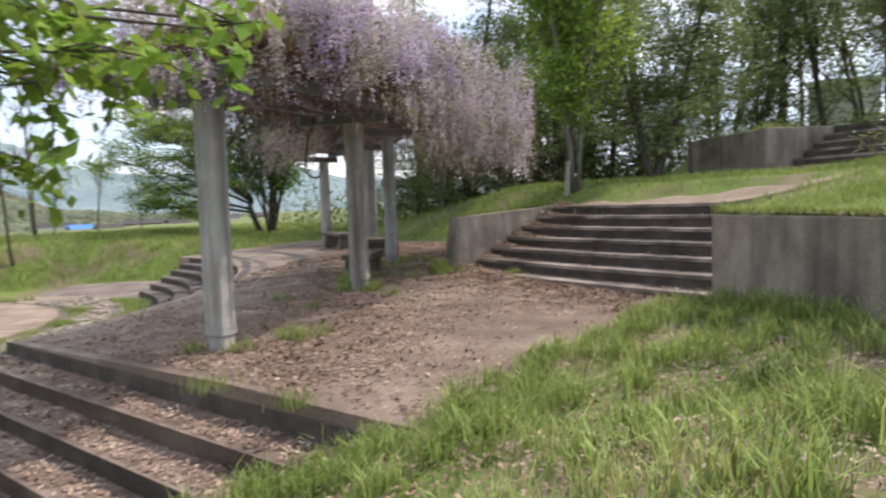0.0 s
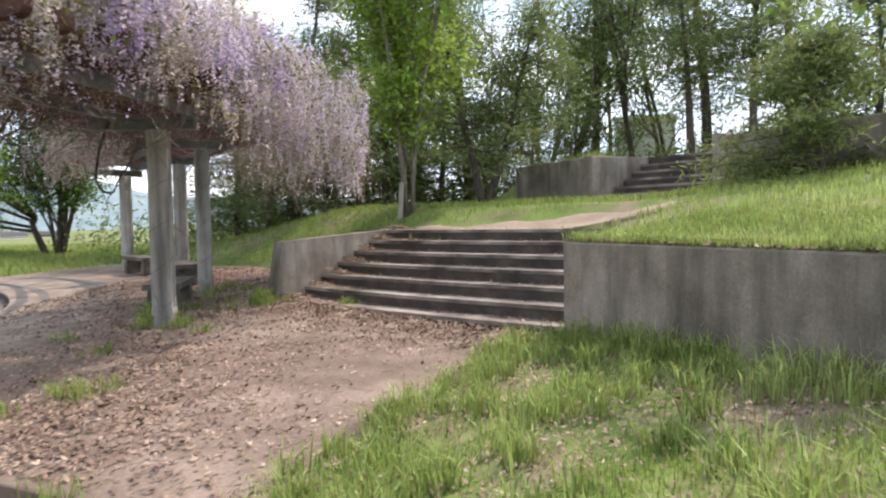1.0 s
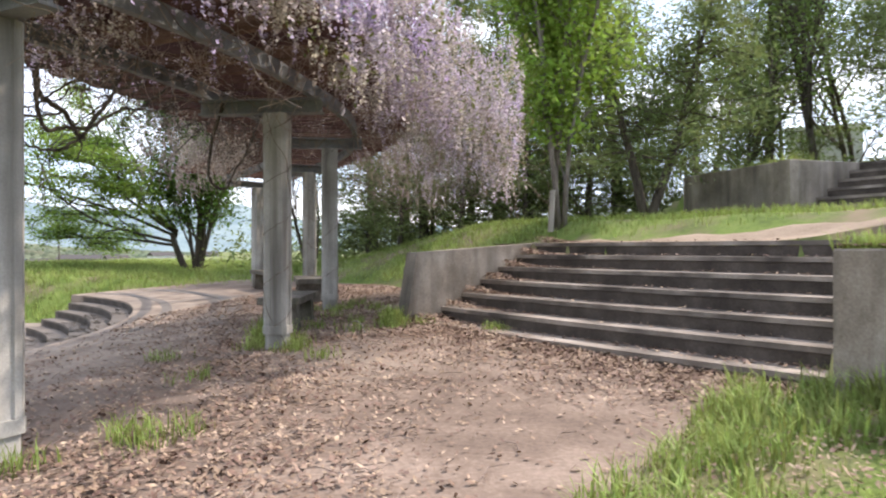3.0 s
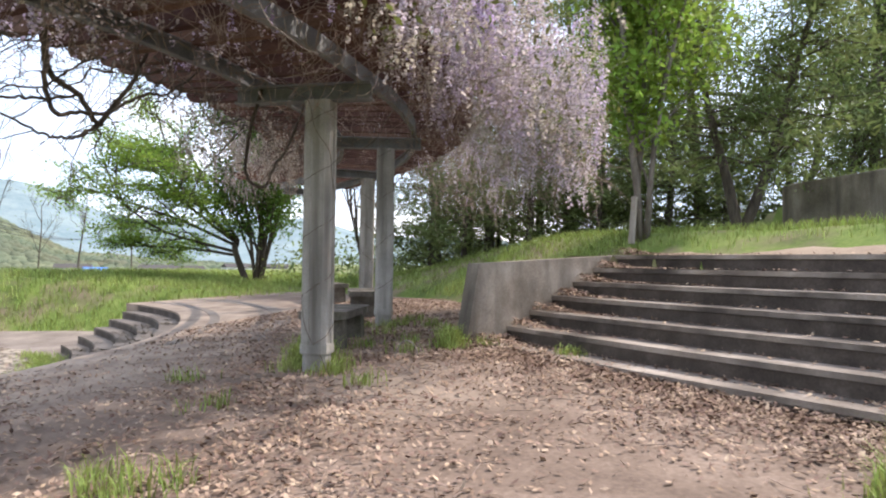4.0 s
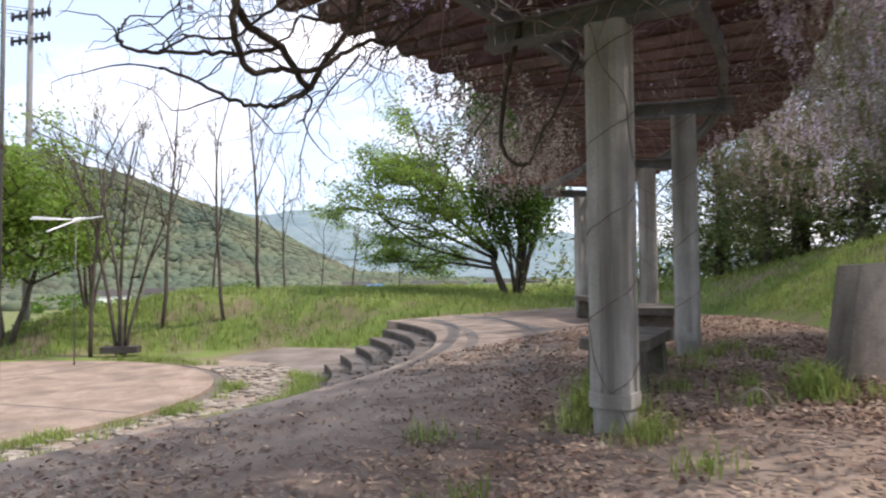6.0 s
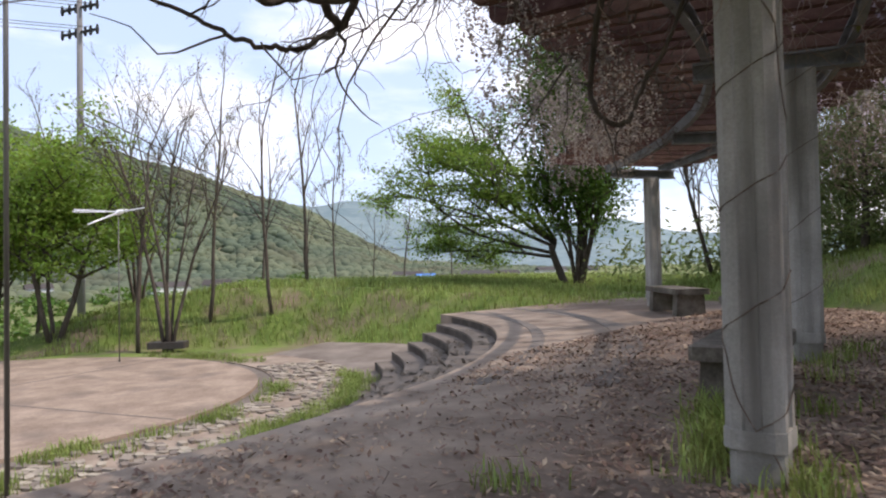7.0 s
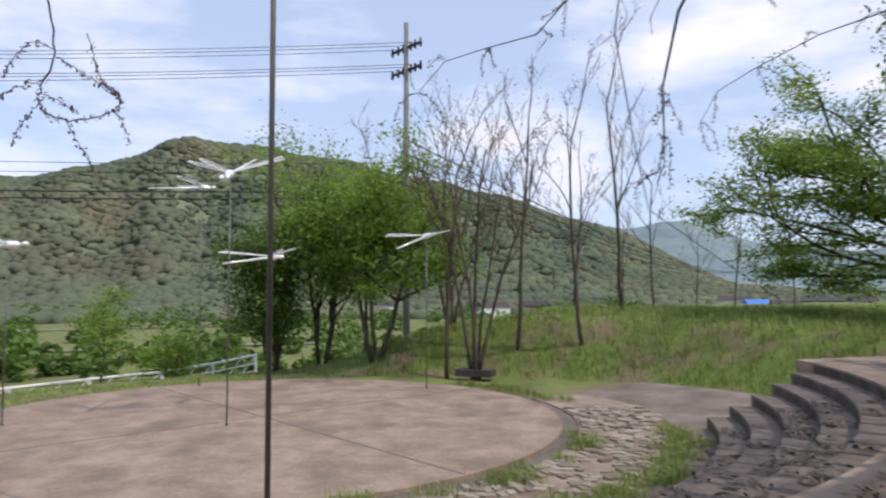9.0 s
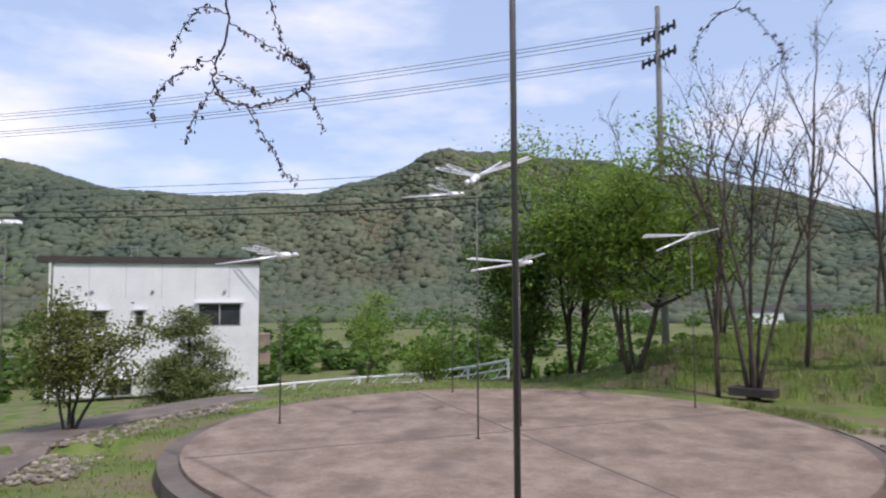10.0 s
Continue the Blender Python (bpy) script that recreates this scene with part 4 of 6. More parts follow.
branched_spray(rng, [
    [(-6.5, 5.0, 3.0), (-7.0, 5.1, 2.6), (-7.28, 5.17, 2.2), (-7.367, 5.193, 1.961), (-7.392, 5.148, 1.847), (-7.407, 5.136, 1.790), (-7.430, 5.160, 1.752), (-7.455, 5.207, 1.741), (-7.482, 5.286, 1.759), (-7.497, 5.354, 1.792), (-7.492, 5.379, 1.831), (-7.477, 5.368, 1.863), (-7.459, 5.334, 1.882)],
    [(-7.455, 5.207, 1.741), (-7.479, 5.230, 1.693), (-7.506, 5.262, 1.633), (-7.527, 5.288, 1.577), (-7.547, 5.326, 1.542)],
    [(-7.394, 5.149, 1.846), (-7.371, 5.096, 1.839), (-7.354, 5.035, 1.790), (-7.351, 5.003, 1.747), (-7.360, 4.989, 1.683)],
    [(-7.409, 5.138, 1.790), (-7.407, 5.106, 1.743), (-7.407, 5.075, 1.691), (-7.410, 5.058, 1.637)],
    [(-7.365, 5.193, 1.966), (-7.335, 5.136, 1.974), (-7.330, 5.086, 1.927), (-7.338, 5.051, 1.860)],
    [(-7.373, 5.191, 1.947), (-7.402, 5.233, 1.925), (-7.436, 5.286, 1.896), (-7.465, 5.340, 1.871), (-7.484, 5.379, 1.853)],
    [(-7.497, 5.354, 1.792), (-7.515, 5.383, 1.765), (-7.540, 5.403, 1.691)],
    [(-7.376, 5.291, 2.037), (-7.407, 5.302, 1.979), (-7.439, 5.316, 1.913), (-7.463, 5.340, 1.878)],
    [(-7.410, 5.148, 1.818), (-7.420, 5.176, 1.808), (-7.444, 5.217, 1.790), (-7.459, 5.244, 1.778)]],
    "long bare wisteria spray with strings of small buds")
spray(rng, [Vector(v) for v in ((-6.6, 7.6, 2.75), (-7.0, 7.6, 2.55), (-7.4, 7.65, 2.35), (-7.7, 7.75, 2.1), (-7.85, 7.85, 1.9), (-8.0, 7.9, 1.75))], 0.010,
      "thin wisteria spray with drooping strings of buds")
spray(rng, [Vector(v) for v in ((-6.9, 9.6, 2.8), (-7.5, 9.9, 2.6), (-8.1, 10.1, 2.3), (-8.5, 10.3, 2.0), (-8.7, 10.4, 1.7))], 0.012,
      "arching wisteria spray hanging from the eaves")
spray(rng, [Vector(v) for v in ((-6.35, 7.1, 2.95), (-6.7, 7.05, 2.5), (-6.91, 6.98, 2.24), (-6.98, 6.93, 2.15), (-7.06, 6.85, 2.05), (-7.13, 6.68, 2.01), (-7.19, 6.54, 1.97), (-7.24, 6.45, 1.86))], 0.004,
      "fine wisteria spray with dangling bud strings", 0.45, 2)
spray(rng, [Vector(v) for v in ((-6.35, 7.3, 2.95), (-6.7, 7.2, 2.5), (-6.84, 7.11, 2.23), (-6.9, 7.09, 2.13), (-6.95, 7.1, 2.03), (-6.98, 7.15, 1.86), (-7.01, 7.2, 1.67), (-7.02, 7.26, 1.42),
                               (-6.93, 7.43, 1.27), (-6.81, 7.6, 1.11))], 0.004, "long bare wisteria tendril hanging low", 0.16, 9)
spray(rng, [Vector(v) for v in ((-6.2, 8.3, 2.9), (-6.45, 8.2, 2.4), (-6.62, 8.1, 2.15), (-6.72, 8.03, 2.11), (-6.87, 7.89, 2.07), (-7.04, 7.75, 1.99), (-7.14, 7.65, 1.92), (-7.2, 7.61, 1.81))], 0.004,
      "drooping wisteria spray with small buds", 0.45, 2)

# ---- trees ----
def grow(rng, g, tips, start, heading, length, radius, level, spread=0.7, kids=4, rise=0.25, turn=0.12, steps=6, first=0.3, shrink=0.62, thin=0.52):
    """A limb and its branches; the ends go to tips."""
    pts = wander(rng, start, heading, length, steps, turn, -rise * 0.15)
    sides = 8 if level > 2 else (6 if level == 2 else 4)
    g.tube(pts, [max(0.005, radius * (1 - 0.62 * i / steps)) for i in range(steps + 1)], sides)
    if level == 0:
        tips.extend(pts[2:])
        return
    d = (Vector(heading)).normalized()
    for k in range(kids):
        f = first + (1 - first) * (k + rng.uniform(0.2, 0.9)) / kids
        j = min(steps, max(1, int(round(f * steps))))
        a = rng.uniform(0, 2 * math.pi)
        side = Vector((math.cos(a), math.sin(a), 0))
        side = (side - d * side.dot(d)).normalized()
        h = d * (1 - spread) + side * spread + Vector((0, 0, rise))
        grow(rng, g, tips, pts[j], h, length * shrink * rng.uniform(0.75, 1.2), radius * thin, level - 1, spread, kids, rise, turn * 1.25, max(4, steps - 1), 0.3, shrink, thin)
    tips.append(pts[-1])


def tree(name, base, seed, label, category, height, stems, trunk_r, leaf_mat, leaf_size, per_tip, cloud, bark=M_BARK, level=2, spread=0.6, kids=4, rise=0.3,
         lean=0.15, first=0.3, shrink=0.6, aspect=0.55, flat=0.6, group="", trunk_share=0.6, steps=6, thin=0.52):
    rng = np.random.default_rng(seed)
    ob = thing(name, base, label, category, group)
    g, tips = Geo(), []
    for k in range(stems):
        a = 2 * math.pi * (k + rng.uniform(0, 0.6)) / stems
        o = Vector((math.cos(a), math.sin(a), 0)) * (trunk_r * 1.1 if stems > 1 else 0)
        tilt = lean * rng.uniform(0.5, 1.3)
        h = Vector((math.cos(a) * tilt, math.sin(a) * tilt, 1))
        grow(rng, g, tips, o - Vector((0, 0, 0.15)), h, height * trunk_share * rng.uniform(0.85, 1.1), trunk_r * rng.uniform(0.75, 1.1), level, spread, kids, rise, 0.07, steps, first, shrink, thin)
    part("trunk", g, bark, ob, smooth=True)
    if leaf_mat and per_tip:
        t = np.array([tuple(p) for p in tips])
        c = np.repeat(t, per_tip, 0) + rng.normal(0, 1, (len(t) * per_tip, 3)) * np.array([cloud, cloud, cloud * flat])
        quads("crown", leaf_quads(rng, c, leaf_size, aspect), leaf_mat, ob)
    return ob


def on_ground(x, y, sink=0.0):
    return Vector((x, y, ground_z(x, y) - sink))


def pine(name, base, seed, label, height, radius, mat, group="", clear=0.25, per=26, tuft=0.26, stems=1, limbs=9.0, needle=0.17):
    """A conifer: whorls of near-level limbs with tufts of needles."""
    rng = np.random.default_rng(seed)
    ob = thing(name, base, label, "conifer", group)
    g, spots = Geo(), []
    for q in range(stems):
        lean = Vector(((q - (stems - 1) / 2) * 0.6, rng.normal(0, 0.05), 1))
        trunk = wander(rng, (0, 0, -0.15), lean, height, 10, 0.04, 0.0)
        r0 = height * 0.016 + 0.03
        g.tube(trunk, [r0 * (1 - 0.85 * i / 10) for i in range(11)], 7)
        for k in range(int(height * limbs)):
            f = clear + (1 - clear) * rng.uniform(0, 1)
            p = Vector(trunk[int(f * 10)]).lerp(Vector(trunk[min(10, int(f * 10) + 1)]), f * 10 % 1)
            a = rng.uniform(0, 2 * math.pi)
            ln = radius * (1 - 0.8 * (f - clear) / (1 - clear)) * rng.uniform(0.55, 1.1)
            pts = wander(rng, p, (math.cos(a), math.sin(a), 0.12), ln, 5, 0.14, 0.02)
            g.tube(pts, [0.022 * (1 - 0.7 * i / 5) for i in range(6)], 3)
            for v in pts[2:]:
                spots.append(np.array([v]) + rng.normal(0, 1, (per, 3)) * np.array([tuft, tuft, tuft * 0.42]))
    part("trunk", g, M_BARK, ob, smooth=True)
    c = np.concatenate(spots)
    quads("crown", leaf_quads(rng, c, needle, 0.2, -0.1), mat, ob)
    return ob


# the bright upright tree at the head of the stairs, with its stake
tree("maple_tree", on_ground(-2.5, 14.1), 11, "bright green upright young tree with several thin stems", "tree", 7.6, 5, 0.06, M_LEAF, 0.125, 22, 0.28, M_BARK_GREY,
     level=2, spread=0.58, kids=6, rise=0.38, lean=0.09, first=0.14, shrink=0.30, trunk_share=0.9, steps=8)
g = Geo()
g.tube([(-2.62, 13.72, 1.4), (-2.58, 13.75, 2.15)], [0.055, 0.05], 8)
tagged(part("tree_stake", g, M_STAKE), "weathered grey wooden stake beside the young tree", "stake")
pine("pine_tree", on_ground(-1.07, 16.4), 12, "small spreading pine with a forked trunk", 5.2, 2.4, M_NEEDLE, clear=0.26, per=30, tuft=0.25, stems=2, limbs=11)
pine("juniper_bush", on_ground(4.75, 11.3), 13, "dense olive-green conifer bush in front of the upper wall", 2.35, 2.0, M_JUNIPER, clear=0.03, per=60, tuft=0.24, limbs=17)

# belt of conifers and tall trees behind
belt = np.random.default_rng(21)
pines = [pine("pine_tree", Vector((0, 0, 0)), 30 + k, "tall dark pine in the belt behind the terrace", 8.5 + k, 2.5, M_NEEDLE, "belt of pines", clear=0.05, per=30, tuft=0.34, needle=0.2, limbs=8.5) for k in range(3)]
leafy = [tree("broadleaf_tree", Vector((0, 0, 0)), 40 + k, "tall green broadleaf tree behind the terrace", "tree", 10.0, 2, 0.10, M_LEAF_MID, 0.13, 30, 0.45, M_BARK,
              level=2, spread=0.6, kids=6, rise=0.35, lean=0.12, first=0.15, shrink=0.45, trunk_share=0.75, group="belt of broadleaf trees") for k in range(2)]
bare_tall = tree("bare_tree", Vector((0, 0, 0)), 50, "tall tree with fine branches and thin foliage", "tree", 12.0, 2, 0.11, M_LEAF_MID, 0.12, 13, 0.4, M_BARK,
                 level=3, spread=0.5, kids=4, rise=0.45, lean=0.1, first=0.3, shrink=0.5, trunk_share=0.6, group="belt of broadleaf trees")


def put(src, x, y, first, s=1.0):
    m = Matrix.Translation(on_ground(x, y, 0.05)) @ Matrix.Rotation(belt.uniform(0, 6.28), 4, "Z")
    if first:
        src.matrix_basis = m
    else:
        ob = copy_thing(src, m)
        ob.scale = (s, s, s)


used = set()
spots_belt = []
for az, dist, kind in ((115.5, 25, 2), (113, 28, 0), (111.5, 23, 1), (107.5, 25, 0), (105, 27, 1), (103, 22, 2), (100, 25, 0),
                       (96, 24, 2), (94, 29, 3), (89.5, 27, 3), (87.5, 24, 4), (85, 25, 2),
                       (81.5, 24, 5), (84, 30, 3), (79, 27, 4), (76, 24, 1), (70, 25, 0), (62, 26, 2), (57, 22, 3)):
    x, y = 0.1 + dist * math.cos(radians(az)), 1.0 + dist * math.sin(radians(az))
    src = (pines + leafy + [bare_tall])[kind]
    put(src, x, y, kind not in used, belt.uniform(0.85, 1.15))
    used.add(kind)
young_pine = None
for az, dist in ((116, 24.5), (113.5, 21), (111, 24), (108.5, 20.5), (106, 23), (103.5, 20), (101, 23.5), (98.5, 21.5), (94.5, 22), (90.5, 22.5), (86.5, 21.5), (68, 20.5), (64, 21)):
    x, y = 0.1 + dist * math.cos(radians(az)), 1.0 + dist * math.sin(radians(az))
    if young_pine is None:
        young_pine = pine("pine_tree", Vector((0, 0, 0)), 57, "young dark pine with level branches down to the grass", 4.6, 2.4, M_NEEDLE, "young pines", clear=0.12, per=30, tuft=0.3, limbs=11, needle=0.2)
        put(young_pine, x, y, True)
    else:
        put(young_pine, x, y, False, belt.uniform(0.75, 1.2))

for k, (x, y, h) in enumerate(((4.5, 19.9, 6.4), (5.9, 18.8, 6.2))):
    pine("pine_tree", on_ground(x, y, 0.05), 110 + k, "soft green pine with a clear trunk on the upper terrace", h, 2.1, M_NEEDLE, "pines on the upper terrace", clear=0.36, per=34, tuft=0.28, limbs=9, needle=0.19)

# the many-stemmed tree on the north lawn
tree("cherry_tree", on_ground(-16.65, 21.7), 60, "many-stemmed dark green tree on the lawn", "tree", 7.8, 6, 0.085, M_LEAF_DARK, 0.13, 46, 0.36, M_BARK,
     level=2, spread=0.5, kids=6, rise=0.35, lean=0.13, first=0.12, shrink=0.42, trunk_share=0.75)


def leaning_tree(base, seed):
    """A short trunk with long near-level limbs to one side, in layers of drooping foliage."""
    rng = np.random.default_rng(seed)
    ob = thing("cherry_tree", base, "light green tree with long layered branches drooping over the bank", "tree")
    g, tips = Geo(), []
    g.tube(wander(rng, (0, 0, -0.15), (-0.2, -0.15, 1), 1.5, 5, 0.05), [0.13, 0.12, 0.115, 0.11, 0.1, 0.09], 8)
    for z0, up, ln, side in ((0.9, 0.10, 4.0, 0.25), (1.0, 0.30, 5.0, -0.1), (1.2, 0.5, 5.4, 0.2), (1.3, 0.75, 5.2, -0.2), (1.35, 1.05, 5.0, 0.1), (1.4, 1.5, 4.8, 0.0), (1.3, 0.6, 4.2, -0.55)):
        grow(rng, g, tips, (-0.25, -0.18, z0), (-0.78 - side * 0.6, -0.63 + side * 0.8, up), ln, 0.065, 2, 0.62, 7, 0.06, 0.09, 8, 0.22, 0.36)
    part("trunk", g, M_BARK, ob, smooth=True)
    t = np.array([tuple(p) for p in tips])
    c = np.repeat(t, 17, 0) + rng.normal(0, 1, (len(t) * 17, 3)) * np.array([0.26, 0.26, 0.09])
    quads("crown", leaf_quads(rng, c, 0.105, 0.5, 0.15), M_LEAF, ob)
    return ob


leaning_tree(on_ground(-17.0, 21.5), 61)
tree("bare_tree", on_ground(-12.2, 21.8), 62, "dark bare tree with spreading twigs behind the pergola", "tree", 6.5, 3, 0.07, None, 0.1, 0, 0.2, M_BARK,
     level=3, spread=0.55, kids=4, rise=0.3, lean=0.3, first=0.3, shrink=0.48, trunk_share=0.6, thin=0.4)

# bare trees on the bank
bare = [tree("bare_tree", Vector((0, 0, 0)), 70 + k, "slender bare tree with fine twigs on the bank", "tree", 6.7, st, rad, M_OLIVE, 0.05, 1, 0.12, M_BARK,
             level=3, spread=0.48, kids=5, rise=0.32, lean=0.07, first=0.36, shrink=0.34, trunk_share=0.85, thin=0.36, group="bare trees on the bank") for k, (st, rad) in enumerate(((5, 0.05), (1, 0.062), (1, 0.072)))]
used_b = set()
for x, y, k in ((-20.6, 10.6, 0), (-21.3, 11.9, 1), (-20.2, 13.2, 2), (-21.0, 10.0, 2), (-21.5, 15.0, 1), (-24.5, 11.0, 0), (-27, 16, 2), (-30, 21, 1), (-26, 8.6, 1), (-33, 27, 2), (-38, 24, 1), (-36, 33, 2), (-42, 31, 1)):
    m = Matrix.Translation(on_ground(x, y, 0.05)) @ Matrix.Rotation(belt.uniform(0, 6.28), 4, "Z")
    if k not in used_b:
        bare[k].matrix_basis = m
        used_b.add(k)
    else:
        copy_thing(bare[k], m)

# green trees west of the stage
tree("maple_tree", on_ground(-23.4, 8.6), 80, "bright green spreading tree beside the stage", "tree", 5.8, 3, 0.09, M_LEAF, 0.12, 44, 0.34, M_BARK,
     level=2, spread=0.78, kids=7, rise=0.2, lean=0.3, first=0.4, shrink=0.46, trunk_share=0.74, flat=0.35)
tree("camellia_tree", on_ground(-25.0, 5.9), 81, "dense dark green tree beside the stage", "tree", 4.2, 3, 0.08, M_LEAF_DARK, 0.12, 40, 0.32, M_BARK,
     level=2, spread=0.6, kids=6, rise=0.3, lean=0.15, first=0.15, shrink=0.45, trunk_share=0.75)
tree("maple_tree", on_ground(-25.6, 7.3), 82, "tall green tree with several dark stems beside the stage", "tree", 6.2, 4, 0.08, M_LEAF, 0.12, 40, 0.38, M_BARK,
     level=2, spread=0.6, kids=5, rise=0.3, lean=0.2, first=0.35, shrink=0.5, trunk_share=0.7)
tree("maple_tree", on_ground(-16.6, -1.8), 83, "small dark olive tree on the grass near the house", "tree", 2.4, 4, 0.04, M_OLIVE, 0.08, 24, 0.18, M_BARK,
     level=2, spread=0.6, kids=5, rise=0.25, lean=0.25, first=0.3, shrink=0.5, trunk_share=0.65)
tree("maple_tree", on_ground(-16.4, -5.7), 84, "green leafy tree near the house", "tree", 4.2, 3, 0.05, M_LEAF, 0.10, 24, 0.28, M_BARK,
     level=2, spread=0.65, kids=6, rise=0.25, lean=0.25, first=0.3, shrink=0.5, trunk_share=0.7)
pine("pine_tree", on_ground(-22.3, -2.6), 85, "bushy small pine in front of the white house", 2.55, 1.65, M_JUNIPER, clear=0.03, per=110, tuft=0.2, limbs=18, needle=0.13)
tree("maple_tree", on_ground(-26.1, 1.1), 86, "thin bright green sapling beside the railing", "tree", 2.9, 1, 0.04, M_LEAF, 0.09, 18, 0.2, M_BARK,
     level=2, spread=0.75, kids=7, rise=0.15, lean=0.1, first=0.35, shrink=0.4, trunk_share=0.9)
tree("shrub", on_ground(-25.5, 3.1), 87, "low rounded bright green shrub beside the railing", "shrub", 1.5, 5, 0.03, M_LEAF, 0.09, 24, 0.2, M_BARK,
     level=1, spread=0.7, kids=6, rise=0.2, lean=0.5, first=0.2, shrink=0.5, trunk_share=0.8)

# a leafy tree south of the first place, whose boughs reach into view
ob = thing("elm_tree", on_ground(-4.6, -1.4), "leafy tree whose bright toothed leaves hang over the lawn", "tree")
rng_e = np.random.default_rng(90)
g, tips = Geo(), []
base = Vector(ob.matrix_basis.translation)
grow(rng_e, g, tips, (0, 0, -0.2), (0.05, 0.1, 1), 3.4, 0.13, 1, 0.5, 3, 0.3, 0.06, 7, 0.6, 0.4)
for end in ((-1.24, 0.32, 1.98), (-0.96, 0.37, 1.86), (-0.84, 0.60, 1.96), (-0.86, 0.82, 1.95), (-1.19, 0.29, 1.74), (-1.13, 0.51, 1.78), (-1.63, 0.57, 1.5), (-0.95, 0.2, 1.98)):
    a = Vector((0.1, 0.25, 2.2 + rng_e.uniform(0, 0.9)))
    b = Vector(end) - base
    pts = [a.lerp(b, i / 8) + Vector((0, 0, 0.35 * math.sin(math.pi * i / 8))) + Vector(rng_e.normal(0, 0.03, 3)) for i in range(9)]
    g.tube(pts, [0.03 * (1 - 0.85 * i / 8) for i in range(9)], 5)
    for j in range(4, 9):
        for _ in range(3):
            tw = wander(rng_e, pts[j], Vector(rng_e.normal(0, 1, 3)) * Vector((1, 1, 0.25)) + Vector((-0.4, 0.1, 0)), rng_e.uniform(0.18, 0.42), 6, 0.2, 0.05)
            g.tube(tw, [0.004] * 7, 3)
            tips.extend(tw[1:])
part("trunk", g, M_BARK, ob)
tt = np.array([tuple(p) for p in tips])
quads("leaves", leaf_quads(rng_e, np.repeat(tt, 4, 0) + rng_e.normal(0, 0.05, (len(tt) * 4, 3)), 0.075, 0.6, 0.4), M_LEAF, ob, "large bright green toothed leaves")

# a tall leafy tree on the terrace, whose boughs reach over the wall
ob = thing("elm_tree", on_ground(7.4, 4.4), "tall leafy tree on the terrace with boughs reaching over the wall", "tree")
rng_e = np.random.default_rng(91)
g, tips = Geo(), []
base = Vector(ob.matrix_basis.translation)
grow(rng_e, g, tips, (0, 0, -0.2), (0.05, -0.03, 1), 7.4, 0.17, 2, 0.65, 8, 0.2, 0.06, 8, 0.45, 0.36)
for end in ((3.0, 5.08, 3.17), (2.73, 5.24, 3.15), (2.48, 5.38, 3.09), (2.25, 5.45, 3.16), (2.89, 5.25, 2.86)):
    a = Vector((-0.05, 0.0, 2.3 + rng_e.uniform(0, 1.0)))
    b = Vector(end) - base
    pts = [a.lerp(b, i / 8) + Vector((0, 0, 0.4 * math.sin(math.pi * i / 8))) + Vector(rng_e.normal(0, 0.03, 3)) for i in range(9)]
    g.tube(pts, [0.035 * (1 - 0.85 * i / 8) for i in range(9)], 5)
    for j in range(3, 9):
        for _ in range(3):
            tw = wander(rng_e, pts[j], Vector(rng_e.normal(0, 1, 3)) * Vector((1, 1, 0.25)) + Vector((-0.4, 0.1, 0)), rng_e.uniform(0.18, 0.42), 6, 0.2, 0.05)
            g.tube(tw, [0.004] * 7, 3)
            tips.extend(tw[1:])
part("trunk", g, M_BARK, ob)
tt = np.array([tuple(p) for p in tips])
quads("leaves", leaf_quads(rng_e, np.repeat(tt, 3, 0) + rng_e.normal(0, 0.12, (len(tt) * 3, 3)), 0.095, 0.6, 0.4), M_LEAF_MID, ob, "green toothed leaves")

# dark undergrowth below the belt of trees
und = np.random.default_rng(95)
spots = []
for _ in range(240):
    az, d = und.uniform(58, 126), und.uniform(23, 33)
    x, y = 0.1 + d * math.cos(radians(az)), 1.0 + d * math.sin(radians(az))
    z = ground_z(x, y)
    r = und.uniform(0.6, 1.5)
    spots.append(und.normal(0, 1, (90, 3)) * np.array([r * 0.8, r * 0.8, r * 0.4]) + np.array([x, y, z + r * 0.6]))
tagged(quads("undergrowth", leaf_quads(und, np.concatenate(spots), 0.22, 0.4, 0.0), M_NEEDLE), "dark tangled undergrowth beneath the trees", "undergrowth", kind="stuff")

# ---- benches ----
def bench(ax, ay, bx, by):
    """A bench from one end of its seat to the other."""
    d = Vector((bx - ax, by - ay))
    mid = Vector((ax + bx, ay + by)) / 2
    r, deg = polar(mid.x, mid.y)
    base = Matrix.Translation((mid.x, mid.y, plaza_z(r, deg))) @ Matrix.Rotation(math.atan2(d.y, d.x), 4, "Z")
    ob = thing("bench", base, "weathered grey concrete bench on two block supports under the pergola", "bench", "benches under the pergola")
    ln = d.length
    g = Geo()
    g.box(Matrix.Translation((0, 0, 0.395)), ln, 0.54, 0.09, 0.03)
    part("seat", g, M_BENCH, ob, "mossy concrete seat slab")
    for s in (-1, 1):
        g = Geo()
        w0, w1 = 0.235, 0.215
        ring = [(-w0, 0), (w0, 0), (w1, 0.352), (-w1, 0.352)]
        x0 = s * (ln / 2 - 0.24)
        g.v = [Vector((x0 - 0.11, y, z)) for y, z in ring] + [Vector((x0 + 0.11, y, z)) for y, z in ring]
        g.f = [(0, 1, 2, 3), (7, 6, 5, 4), (0, 4, 5, 1), (1, 5, 6, 2), (2, 6, 7, 3), (3, 7, 4, 0)]
        part("support", g, M_BENCH, ob)
    return ob


